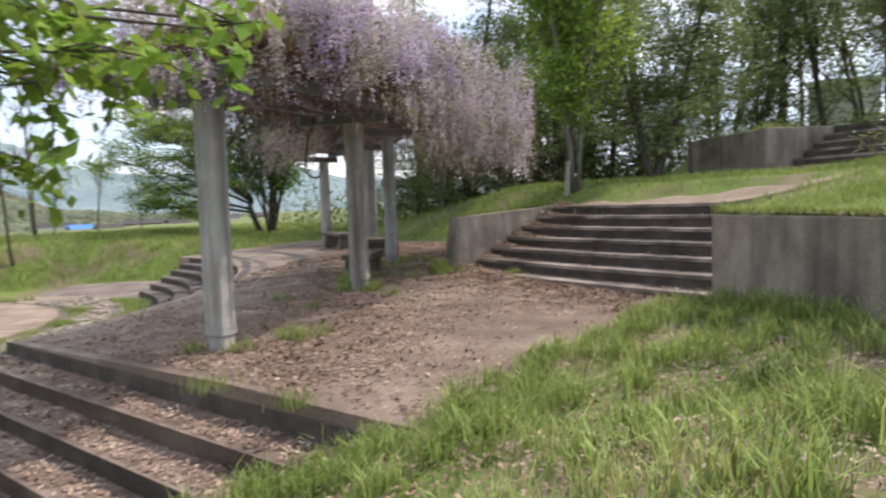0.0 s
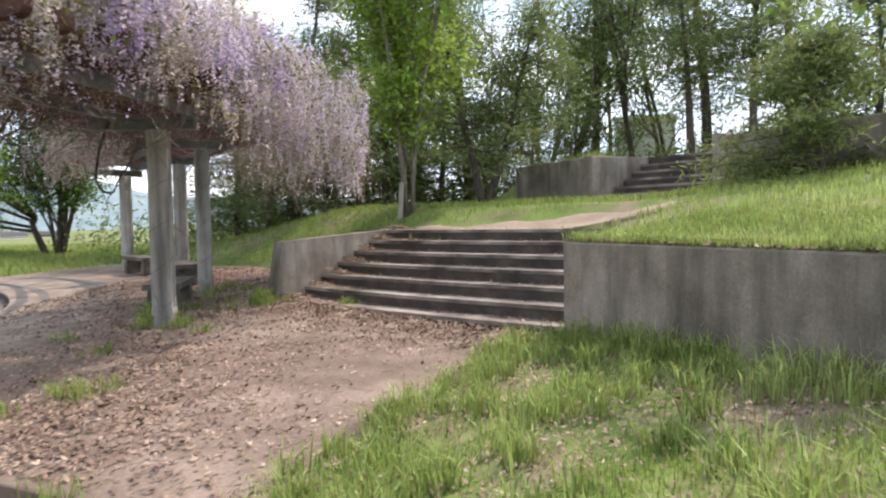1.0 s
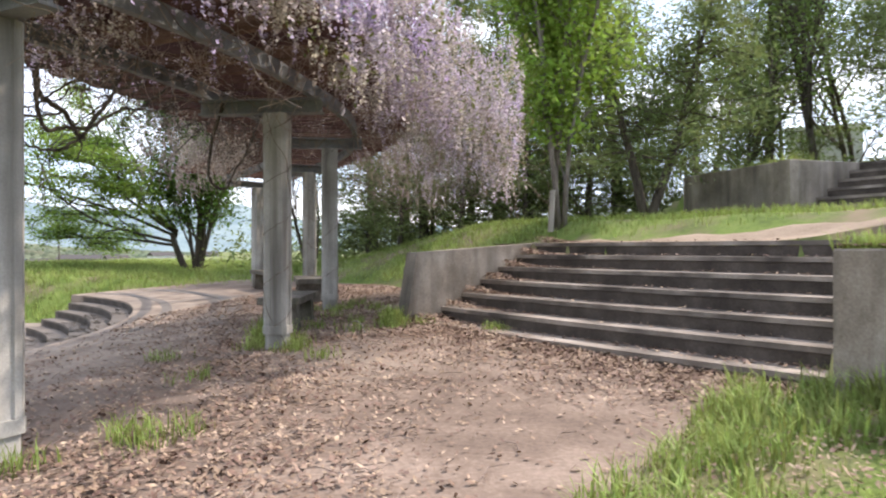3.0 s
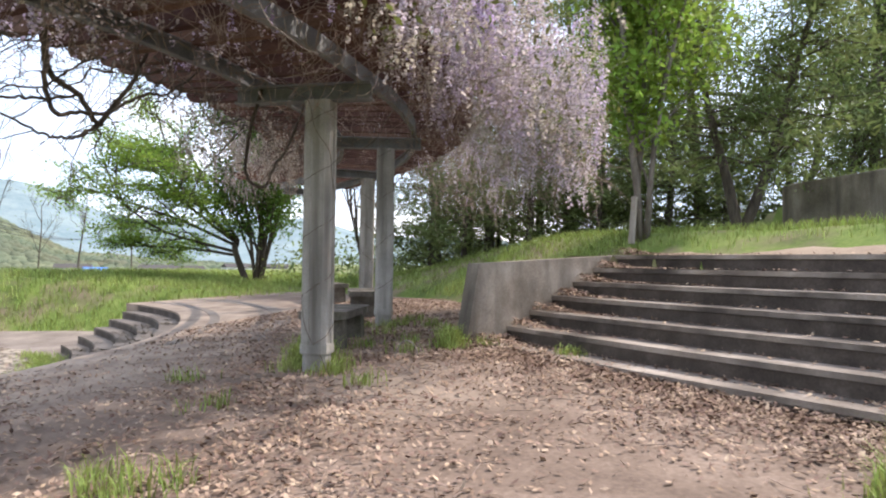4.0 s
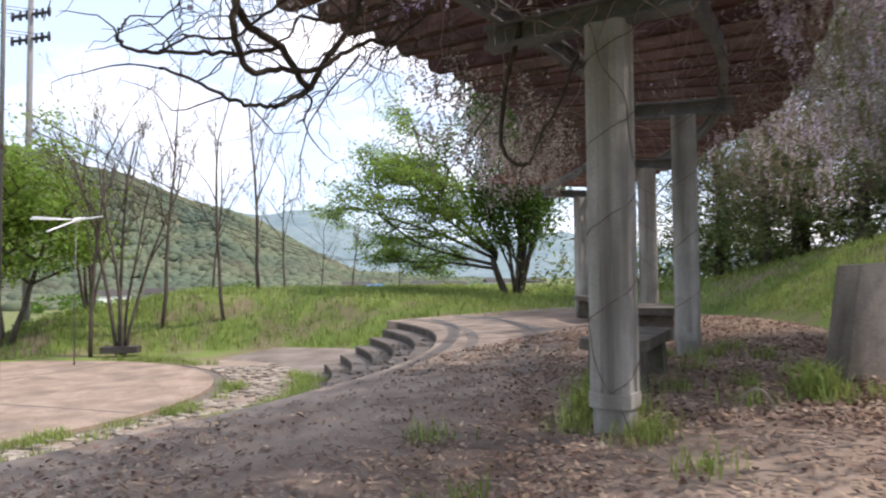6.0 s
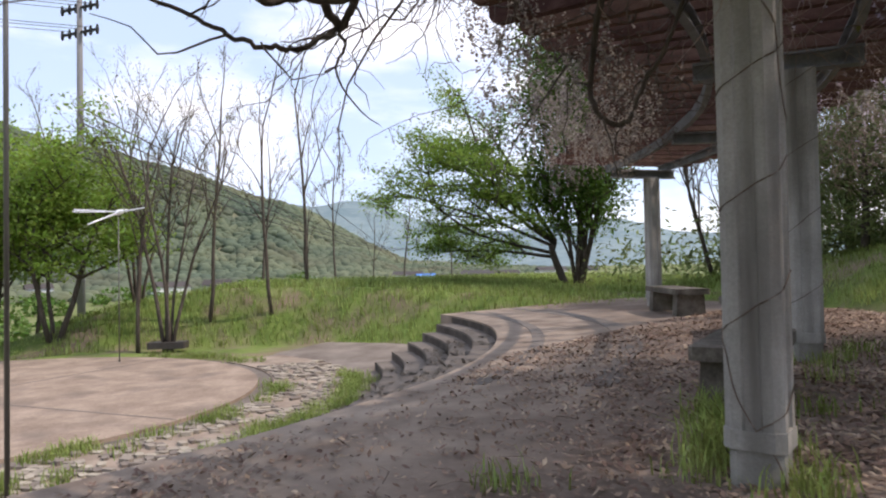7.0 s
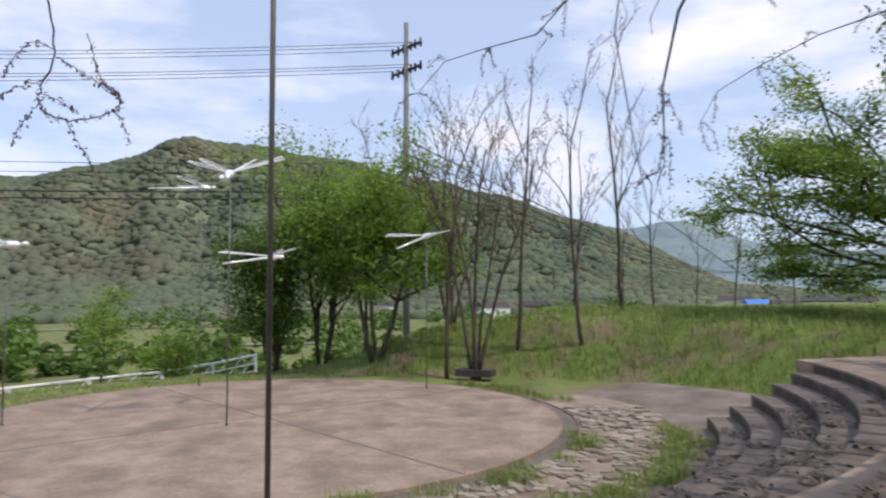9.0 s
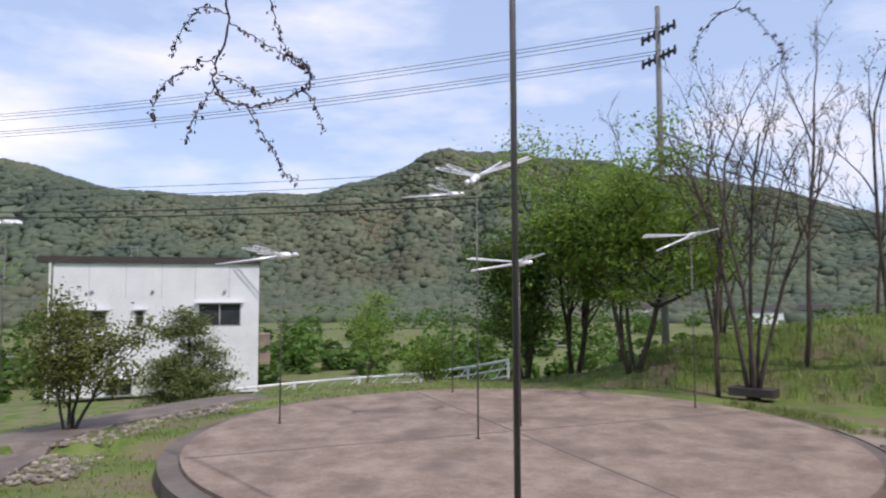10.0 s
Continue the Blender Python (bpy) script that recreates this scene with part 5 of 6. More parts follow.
bench(-5.3, 9.1, -5.8, 10.5)
bench(-6.65, 12.3, -7.5, 13.6)
bench(-8.95, 14.95, -10.35, 16.2)

# ---- poles with metal dragonflies ----
def dragonfly_pole(x, y, top, turn, tilt, thick=0.013):
    z0 = Z_STAGE if math.hypot(x - CX, y - CY) < R_STAGE else ground_z(x, y)
    ob = thing("dragonfly_sculpture", (x, y, z0), "thin steel pole carrying a bright metal dragonfly made of bent rods", "sculpture", "dragonfly poles")
    h = top - z0
    g = Geo()
    g.tube([(0, 0, 0), (0, 0, h)], [thick, thick * 0.8], 10)
    part("pole", g, M_POLE, ob, smooth=True)
    g = Geo()
    g.tube([(0, 0, 0), (0, 0, 0.03)], [thick * 2.2, thick * 2.0], 12)
    part("base_flange", g, M_POLE, ob)
    m = Matrix.Translation((0, 0, h)) @ Matrix.Rotation(turn, 4, "Z") @ Matrix.Rotation(tilt, 4, "Y")
    g = Geo()
    g.tube([m @ Vector(p) for p in ((-1.1, 0, 0.0), (-0.55, 0, 0.015), (-0.08, 0, 0.03))], [0.016, 0.02, 0.026], 8)
    part("tail", g, M_WING, ob, smooth=True)
    g = Geo()
    g.tube([m @ Vector(p) for p in ((-0.1, 0, 0.02), (0, 0, 0.035), (0.12, 0, 0.03), (0.17, 0, 0.02))], [0.03, 0.065, 0.055, 0.02], 10)
    part("thorax", g, M_WING, ob, smooth=True)
    for s in (-1, 1):
        g = Geo()
        g.tube([m @ Vector(p) for p in ((0.17, s * 0.05, 0.01), (0.21, s * 0.05, 0.03), (0.25, s * 0.05, 0.03), (0.28, s * 0.045, 0.01))], [0.01, 0.04, 0.04, 0.01], 8)
        part("eye", g, M_WING, ob, smooth=True)
        for k, (sweep, ln) in enumerate(((-0.38, 0.80), (-0.72, 0.70))):
            g = Geo()
            loop = []
            for i in range(21):
                a = 2 * math.pi * i / 20
                u = ln * (0.5 - 0.5 * math.cos(a))
                v = 0.085 * math.sin(a) * (0.45 + 0.6 * u / ln)
                q = Vector((sweep * u + v, s * u, 0.05 + 0.16 * u + 0.01 * k))
                loop.append(m @ q)
            g.tube(loop, [0.0075] * 21, 5)
            for f in (0.3, 0.55, 0.8):
                u = ln * f
                v = 0.055 * (0.55 + 0.6 * f)
                g.tube([m @ Vector((sweep * u - v, s * u, 0.05 + 0.16 * u)), m @ Vector((sweep * u + v, s * u, 0.05 + 0.16 * u))], [0.004, 0.004], 4)
            g.tube([m @ Vector((0, 0, 0.05)), m @ Vector((sweep * ln, s * ln, 0.05 + 0.16 * ln))], [0.006, 0.004], 4)
            part("wing", g, M_WING, ob)
    return ob


dragonfly_pole(-15.85, 5.24, 2.95, radians(-20), radians(24))
dragonfly_pole(-16.97, 5.85, 1.70, radians(139), radians(-6))
dragonfly_pole(-19.0, 9.06, 2.28, radians(134), radians(-15))
dragonfly_pole(-20.65, 4.34, 3.42, radians(97), radians(-2))
dragonfly_pole(-16.74, 1.88, 1.85, radians(102), radians(-6))
dragonfly_pole(-17.3, -3.7, 2.56, radians(95), 0.0)
g = Geo()
g.tube([(-10.28, 5.9, -0.95), (-10.28, 5.9, 7.2)], [0.023, 0.021], 14)
tagged(part("steel_pole", g, M_POLE, smooth=True), "tall bare stainless steel pole beside the stage", "pole")

# ---- white house ----
HOUSE = Matrix.Translation((-36.7, -11.6, -3.5)) @ Matrix.Rotation(math.atan2(0.992, -0.122) + radians(15), 4, "Z")
house = thing("house", HOUSE, "two-storey white clad house with a dark flat roof edge", "house")
HW, HD, HH = 9.25, 5.5, 6.3


def cut_panel(w, h, holes):
    """Facade rectangles left over between the openings, by rows and columns."""
    xs = sorted({-w / 2, w / 2, *[v for a in holes for v in (a[0], a[1])]})
    zs = sorted({0.0, h, *[v for a in holes for v in (a[2], a[3])]})
    out = []
    for x0, x1 in zip(xs, xs[1:]):
        for z0, z1 in zip(zs, zs[1:]):
            cx, cz = (x0 + x1) / 2, (z0 + z1) / 2
            if not any(a[0] < cx < a[1] and a[2] < cz < a[3] for a in holes):
                out.append((x0, x1, z0, z1))
    return out


HOLES = [(-3.88, -2.29, 3.2, 4.05), (-1.07, -0.66, 3.22, 4.05), (1.76, 3.78, 3.22, 4.36), (-2.3, -1.1, 0.0, 0.85)]
bm = bmesh.new()
for x0, x1, z0, z1 in cut_panel(HW, HH, HOLES):
    bm.faces.new([bm.verts.new((x, 0.0, z)) for x, z in ((x0, z0), (x1, z0), (x1, z1), (x0, z1))])
bmesh.ops.remove_doubles(bm, verts=bm.verts, dist=0.001)
ext = bmesh.ops.extrude_face_region(bm, geom=list(bm.faces))
bmesh.ops.translate(bm, vec=(0, 0.2, 0), verts=[v for v in ext["geom"] if isinstance(v, bmesh.types.BMVert)])
bmesh.ops.recalc_face_normals(bm, faces=bm.faces)
me = bpy.data.meshes.new("front_wall")
bm.to_mesh(me)
bm.free()
me.materials.append(M_WHITE)
front = new("front_wall", me)
front.parent = house
tagged(front, "white metal cladding with fine vertical joints")
for name, place, size in (("back_wall", (0, HD, HH / 2), (HW, 0.2, HH)), ("side_wall", (HW / 2 - 0.1, HD / 2 + 0.05, HH / 2), (0.2, HD - 0.3, HH)), ("side_wall", (0.1 - HW / 2, HD / 2 + 0.05, HH / 2), (0.2, HD - 0.3, HH))):
    g = Geo()
    g.box(Matrix.Translation(place), *size)
    part(name, g, M_WHITE, house)
for x in (-3.1, -1.5, 0.1, 1.62, 3.2):
    g = Geo()
    g.box(Matrix.Translation((x, -0.003, HH * 0.86)), 0.02, 0.012, HH * 0.26)
    part("cladding_joint", g, M_FRAME, house)
g = Geo()
g.box(Matrix.Translation((-0.3, HD / 2 + 0.02, HH + 0.15)), HW + 0.7, HD + 0.36, 0.3)
part("roof", g, M_ROOF, house, "flat roof with a dark brown fascia")
g = Geo()
for q in ((-1.8, 0.9), (-1.5, 0.9)):
    g.tube([(q[0], 3, HH + 0.3), (q[0], 3, HH + 1.0)], [0.015, 0.015], 5)
g.tube([(-2.9, 3, HH + 0.95), (-0.9, 3, HH + 0.98)], [0.012, 0.012], 4)
part("aerial", g, M_FRAME, house)
for k, (x0, x1, z0, z1) in enumerate(HOLES):
    w, h = x1 - x0, z1 - z0
    win = thing("window" if k < 3 else "door", None, "", "")
    win.parent = house
    win.matrix_basis = Matrix.Translation(((x0 + x1) / 2, 0, z0))
    g = Geo()
    for dx in (-w / 2 + 0.03, w / 2 - 0.03) + ((0.0,) if w > 1 else ()):
        g.box(Matrix.Translation((dx, 0.05, h / 2)), 0.06, 0.1, h)
    for dz in (0.03, h - 0.03):
        g.box(Matrix.Translation((0, 0.05, dz)), w, 0.1, 0.06)
    part("frame", g, M_FRAME, win)
    g = Geo()
    g.box(Matrix.Translation((0, 0.09, h / 2)), w - 0.08, 0.02, h - 0.08)
    part("pane", g, M_GLASS, win)
    g = Geo()
    g.box(Matrix.Translation((0, -0.08, h + 0.04)), w + 0.25, 0.25 if k < 3 else 0.9, 0.06)
    part("hood", g, M_WHITE, win)
for x, z in ((-2.95, 4.95), (-0.3, 4.95), (3.0, 4.95)):
    g = Geo()
    g.tube([(x, 0.0, z), (x, -0.1, z), (x, -0.15, z - 0.03)], [0.07, 0.08, 0.05], 8)
    part("vent", g, M_FRAME, house)
for z in (1.55, 2.5):
    g = Geo()
    g.box(Matrix.Translation((HW / 2 + 0.3, 1.2, z)), 0.55, 1.8, 0.55, 0.06)
    part("balcony", g, M_STAGE, house, "cream balcony box on the house's side")
g = Geo()
g.tube([(-HW / 2 - 0.12, -0.1, HH), (-HW / 2 - 0.12, -0.1, 0)], [0.05, 0.05], 6)
part("downpipe", g, M_RAIL, house)

# ---- railing above the road ----
railing = thing("railing", None, "white painted metal railing with slanting struts along the road", "railing")
RAIL = [(-27.3, -4.6, -1.95), (-28.3, -1.9, -1.75), (-28.9, 0.2, -1.62), (-29.35, 2.3, -1.5), (-29.6, 3.9, -1.3), (-29.7, 5.3, -1.05)]
for a, b in zip(RAIL, RAIL[1:]):
    for dz in (0.0, -0.28, -0.55):
        g = Geo()
        g.tube([Vector(a) + Vector((0, 0, dz)), Vector(b) + Vector((0, 0, dz))], [0.045 if dz == 0 else 0.03] * 2, 6)
        part("bar", g, M_RAIL, railing)
    for k in range(3):
        p, q = Vector(a).lerp(Vector(b), k / 3), Vector(a).lerp(Vector(b), (k + 1) / 3)
        g = Geo()
        g.tube([p + Vector((0, 0, -0.55)), q], [0.018, 0.018], 5)
        part("strut", g, M_RAIL, railing)
for p in RAIL:
    g = Geo()
    g.box(Matrix.Translation((p[0], p[1], p[2] - 0.5)), 0.09, 0.09, 1.1)
    part("post", g, M_RAIL, railing)

# ---- utility pole and wires ----
upole = thing("utility_pole", (-33.2, 11.3, -1.95), "tall concrete utility pole with two cross arms of insulators", "utility pole")
g = Geo()
g.tube([(0, 0, 0), (0, 0, 14.7)], [0.16, 0.1], 12)
part("shaft", g, M_UPOLE, upole, smooth=True)
for z in (13.6, 12.6):
    g = Geo()
    g.box(Matrix.Translation((0, 0, z)) @ Matrix.Rotation(0.5, 4, "Z"), 2.0, 0.09, 0.09)
    arm = part("cross_arm", g, M_CABLE, upole)
    for s in (-0.95, -0.55, -0.2, 0.3, 0.6, 0.95):
        g = Geo()
        v = Matrix.Rotation(0.5, 3, "Z") @ Vector((s, 0, 0))
        g.tube([(v.x, v.y, z - 0.18), (v.x, v.y, z - 0.05), (v.x, v.y, z + 0.2)], [0.05, 0.07, 0.04], 7)
        part("insulator", g, M_CABLE, arm)
pole_at = Vector((-33.2, 11.3, -1.95))


def cable(name, a, b, sag, r, label):
    a, b = Vector(a), Vector(b)
    g = Geo()
    pts = [a.lerp(b, i / 24) - Vector((0, 0, sag * 4 * (i / 24) * (1 - i / 24))) for i in range(25)]
    g.tube(pts, [r] * 25, 4)
    return tagged(part(name, g, M_CABLE), label, "cable", "overhead cables")


for k, (dz, dx) in enumerate(((13.7, -0.7), (13.7, 0.0), (13.65, 0.7), (12.75, -0.7), (12.75, 0.0), (12.7, 0.7))):
    cable("power_line", pole_at + Vector((dx * 0.9, dx * 0.4, dz)), (-42.5 + dx, -40 + dx, dz - 1.9), 0.8, 0.012, "thin overhead power line across the sky")
for k, z in enumerate((8.6, 8.2, 7.4, 7.1)):
    cable("telephone_line", pole_at + Vector((0, 0, z)), (-42.5, -40, z - 0.6), 0.6, 0.028 if k > 1 else 0.012, "dark sagging overhead telephone cable")
for k, z in enumerate((9.6, 9.0, 8.5, 7.9)):
    cable("telephone_line", pole_at + Vector((0, 0, z)), (-120, 95, z - 4.5 + 0.6 * k), 2.0, 0.03, "dark overhead cable running down the valley")

# ---- far slopes and the valley ----
RIDGE_NEAR = [(124, -0.012), (138, 0.0), (143, 0.008), (146.5, 0.035), (149, 0.062), (151, 0.081), (153.6, 0.096), (156, 0.106), (158.2, 0.119), (160.4, 0.134), (163, 0.146), (167.5, 0.159), (172, 0.178), (176.8, 0.197),
              (180, 0.202), (183.2, 0.209), (186.5, 0.211), (190.7, 0.185), (194, 0.164), (197.6, 0.148), (203.4, 0.142), (208, 0.137), (212, 0.143), (214, 0.145), (216.4, 0.155), (218.2, 0.168),
              (220.5, 0.172), (230, 0.17), (250, 0.14), (280, 0.0)]
RIDGE_FAR = [(96, 0.01), (105, 0.03), (117, 0.037), (120.6, 0.038), (125.6, 0.062), (130, 0.058), (135, 0.048), (139, 0.054), (140.8, 0.058), (142.8, 0.072), (145, 0.088), (147, 0.0945),
             (148.9, 0.094), (151, 0.086), (156, 0.10), (165, 0.12), (176, 0.1)]


def near_z(x, y, az, f):
    """Height of the near hillside at a share f of its depth."""
    crest = 1.2 + lerp_table(az, RIDGE_NEAR) * 760 * 0.97
    n1 = noise.fractal(Vector((x * 0.006, y * 0.006, 1.3)), 1.0, 2.0, 5)
    fold = 1 + (0.55 * n1 + 0.28 * math.sin(az * 0.9 + 2.5 * f)) * math.sin(math.pi * f) * (1 - f)
    return -8.5 + (crest + 8.5) * smooth_step(f ** 1.15) * fold + 4.0 * noise.noise(Vector((x * 0.03, y * 0.03, 5))) * min(1, f * 4) * (1 - f)


def hills(name, d0, d1, az0, az1, near, mat, label):
    g = Geo()
    na, nd = 150, 26
    for i in range(na + 1):
        az = az0 + (az1 - az0) * i / na
        for j in range(nd + 1):
            f = j / nd
            d = d0 + (d1 - d0) * f
            x, y = -6 + d * math.cos(radians(az)), 6 + d * math.sin(radians(az))
            if near:
                z = near_z(x, y, az, f)
            else:
                z = -8.5 + (9.7 + lerp_table(az, RIDGE_FAR) * d1) * smooth_step(f ** 1.15) + 6.0 * noise.noise(Vector((x * 0.02, y * 0.02, 5))) * min(1, f * 4)
            g.v.append((x, y, z))
    for i in range(na):
        for j in range(nd):
            k = i * (nd + 1) + j
            g.f.append((k, k + 1, k + nd + 2, k + nd + 1))
    return tagged(part(name, g, mat, smooth=True), label, "hill", kind="structure")


# both hills wear their haze in the material colour, no air between
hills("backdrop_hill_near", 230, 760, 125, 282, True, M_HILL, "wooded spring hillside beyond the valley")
hills("backdrop_hill_far", 900, 1900, 96, 176, False, M_HILL_FAR, "distant hills with blue-green haze put into their colour")

g = Geo()
for i in range(21):
    az = 130 + 26 * i / 20
    for d in (330, 620):
        g.v.append((-6 + d * math.cos(radians(az)), 6 + d * math.sin(radians(az)), -7.6))
g.f = [(2 * i, 2 * i + 1, 2 * i + 3, 2 * i + 2)[::-1] for i in range(20)]
tagged(part("river", g, M_WATER), "pale river in the valley", "river", kind="structure")
for d, az0, az1, w in ((120, 176, 226, 2.6), (190, 182, 214, 3.0), (46, 186, 206, 5.0)):
    g = Geo()
    for i in range(25):
        az = az0 + (az1 - az0) * i / 24
        for s in (-w / 2, w / 2):
            x, y = -6 + (d + s) * math.cos(radians(az)), 6 + (d + s) * math.sin(radians(az))
            g.v.append((x, y, max(ground_z(x, y), -8.0) + 0.32))
    g.f = [(2 * i, 2 * i + 1, 2 * i + 3, 2 * i + 2)[::-1] for i in range(24)]
    tagged(part("road", g, M_UPOLE), "pale road across the valley", "road", kind="structure")
far = np.random.default_rng(101)
for az, d, w, h, mat in ((141.5, 300, 9, 4, M_BLUE), (143, 330, 14, 5, M_WHITE), (139.5, 280, 10, 4, M_WHITE), (145, 420, 12, 5, M_WHITE), (137, 320, 16, 5, M_UPOLE), (134.5, 300, 9, 5, M_WHITE),
                         (131, 340, 14, 6, M_WHITE), (128, 380, 12, 6, M_UPOLE), (162, 230, 10, 4, M_WHITE), (158.5, 250, 9, 4, M_UPOLE), (184, 300, 9, 4, M_WHITE), (171, 260, 8, 4, M_WHITE)):
    x, y = -6 + d * math.cos(radians(az)), 6 + d * math.sin(radians(az))
    ob = thing("far_building", Matrix.Translation((x, y, -8.0)) @ Matrix.Rotation(radians(az + far.uniform(-25, 25)), 4, "Z"), "small distant building in the valley", "building", "distant buildings")
    g = Geo()
    g.box(Matrix.Translation((0, 0, h / 2)), w * 0.6, w, h)
    part("wall", g, mat, ob)
    g = Geo()
    g.prism(Matrix.Translation((0, 0, h)) @ Matrix.Rotation(radians(90), 4, "X") @ Matrix.Translation((0, 0, 0)), [(-w * 0.35, 0), (w * 0.35, 0), (0, 1.8)], -w * 0.52, w * 0.52)
    part("roof", g, M_ROOF if mat is not M_BLUE else M_BLUE, ob)
# pale building behind the upper terrace
ob = thing("white_building", Matrix.Translation((4.9, 33.0, 2.4)) @ Matrix.Rotation(radians(-8), 4, "Z"), "white building seen between the trees", "building")
g = Geo()
g.box(Matrix.Translation((0.2, 0, 1.5)), 2.6, 3.0, 3.6)
part("wall", g, M_WHITE, ob)
g = Geo()
g.box(Matrix.Translation((0.2, 0, 3.38)), 2.8, 3.2, 0.16)
part("roof", g, M_WHITE, ob)

# scrub and woods over the valley floor
spots = []
for k in range(230):
    az = far.uniform(150, 232)
    d = far.choice([far.uniform(64, 110), far.uniform(110, 280)])
    x, y = -6 + d * math.cos(radians(az)), 6 + d * math.sin(radians(az))
    if abs(x + 37) < 7 and abs(y + 12) < 9:
        continue
    z = max(ground_z(x, y), -8.0)
    r = far.uniform(0.8, 1.6) * (1 + d / 130)
    c = far.normal(0, 1, (150, 3))
    c /= np.linalg.norm(c, axis=1)[:, None]
    c *= (far.uniform(0.5, 1, 150) ** 0.5)[:, None] * r * np.array([1.3, 1.3, 0.8])
    spots.append(c + np.array([x, y, z + r * 0.6]))
woods = quads("valley_scrub", leaf_quads(far, np.concatenate(spots), 0.95, 0.8, 0.0), M_LEAF_DARK, None)
tagged(woods, "fresh green scrub and copses over the valley floor", "scrub", kind="stuff")

# canopy of the near hillside: rounded crowns
PHI = (1 + 5 ** 0.5) / 2
ICO = np.array([(a, b * PHI, 0) for a in (-1, 1) for b in (-1, 1)] + [(0, a, b * PHI) for a in (-1, 1) for b in (-1, 1)] + [(b * PHI, 0, a) for a in (-1, 1) for b in (-1, 1)]) / math.hypot(1, PHI)
ICO_F = [f for f in itertools.combinations(range(12), 3) if all(abs(np.linalg.norm(ICO[a] - ICO[b]) - 1.0515) < 0.01 for a, b in itertools.combinations(f, 2))]
ICO_F = [f if np.dot(np.cross(ICO[f[1]] - ICO[f[0]], ICO[f[2]] - ICO[f[0]]), ICO[f[0]]) > 0 else f[::-1] for f in ICO_F]
vs, fs = [], []
for k in range(23000):
    az = far.uniform(128, 226)
    f = far.uniform(0.0, 1.0) ** 0.8
    d = 230 + 530 * f
    x, y = -6 + d * math.cos(radians(az)), 6 + d * math.sin(radians(az))
    r = far.uniform(2.3, 4.6)
    lump = ICO * far.uniform(0.72, 1.25, (12, 1)) * np.array([r, r, r * 0.75])
    fs.append(np.array(ICO_F) + 12 * k)
    vs.append(lump + np.array([x, y, near_z(x, y, az, f) + r * 0.3 - 3.5 * f ** 4]))
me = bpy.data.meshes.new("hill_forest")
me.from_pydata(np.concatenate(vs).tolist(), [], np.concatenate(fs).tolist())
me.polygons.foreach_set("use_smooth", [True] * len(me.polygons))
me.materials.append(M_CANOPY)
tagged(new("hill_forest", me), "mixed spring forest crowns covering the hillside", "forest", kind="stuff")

# dark slab lying at the foot of the bank
g = Geo()
g.box(Matrix.Translation((-20.6, 10.6, -0.8)) @ Matrix.Rotation(1.0, 4, "Z"), 0.9, 0.45, 0.16, 0.03)
tagged(part("stone_slab", g, M_ROOF), "dark stone slab lying at the foot of the bank", "slab")
# wire hoop by the column
g = Geo()
g.tube([(-4.12 + 0.12 * math.cos(a) * 0.8, 8.95 + 0.12 * math.cos(a) * 0.7, 0.0 + 0.24 * math.sin(a)) for a in [math.pi * i / 12 * 0.9 + 0.1 for i in range(13)]], [0.006] * 13, 6)
tagged(part("wire_hoop", g, M_STAKE), "bent pale wire hoop sticking out of the leaves", "wire")

# ---- grass, weeds, litter and cobbles ----
gr = np.random.default_rng(200)


def blades(rng, xy, zs, height, width, lean=0.35):
    """Bent grass blades of two quads each, from places on the ground."""
    n = len(xy)
    az = rng.uniform(0, 2 * math.pi, n)
    h = height * rng.uniform(0.45, 1.25, n)
    w = width * rng.uniform(0.6, 1.3, n)
    ln = np.abs(rng.normal(lean, 0.2, n))
    d = np.stack([np.cos(az), np.sin(az), np.zeros(n)], 1)
    s = np.stack([-np.sin(az), np.cos(az), np.zeros(n)], 1) * (w / 2)[:, None]
    p0 = np.column_stack([xy, zs - 0.01])
    up = np.array([0, 0, 1.0])
    p1 = p0 + d * (ln * h * 0.35)[:, None] + up * (h * 0.6)[:, None]
    p2 = p0 + d * (ln * h)[:, None] + up * (h * (1 - 0.35 * ln))[:, None]
    return np.concatenate([np.stack([p0 - s, p0 + s, p1 + s * 0.8, p1 - s * 0.8], 1), np.stack([p1 - s * 0.8, p1 + s * 0.8, p2 + s * 0.1, p2 - s * 0.1], 1)])


def scatter(rng, n, x0, x1, y0, y1, keep):
    xy = np.column_stack([rng.uniform(x0, x1, n), rng.uniform(y0, y1, n)])
    return np.array([p for p in xy if keep(p[0], p[1])])


def patchy(x, y, scale, seed, low):
    return noise.noise(Vector((x * scale, y * scale, seed))) > low


def heights(xy):
    return np.array([ground_z(x, y) + 0.045 * noise.noise(Vector((x * 0.9, y * 0.9, 0))) for x, y in xy])


def on_lawn(x, y):
    if x < lerp_table(y, X_BORDER) - 0.12:
        return False
    w = (Vector((x, y)) - WALL_P).dot(WALL_N)
    s, u = stair_su(x, y)
    return w < -0.02 and s < 0.1


lawn_xy = scatter(gr, 95000, -4.2, 4.2, -1.2, 8.2, lambda x, y: on_lawn(x, y) and (patchy(x, y, 0.9, 7, 0.05) or gr.uniform() < 0.22))
q = blades(gr, lawn_xy, heights(lawn_xy), 0.085, 0.008)
tuft_c = scatter(gr, 620, -3.6, 3.6, -0.6, 8.0, lambda x, y: on_lawn(x, y))
tuft_xy = np.repeat(tuft_c, 42, 0) + gr.normal(0, 0.06, (len(tuft_c) * 42, 2))
q2 = blades(gr, tuft_xy, heights(tuft_xy), 0.24, 0.011, 0.5)
edge_c = []
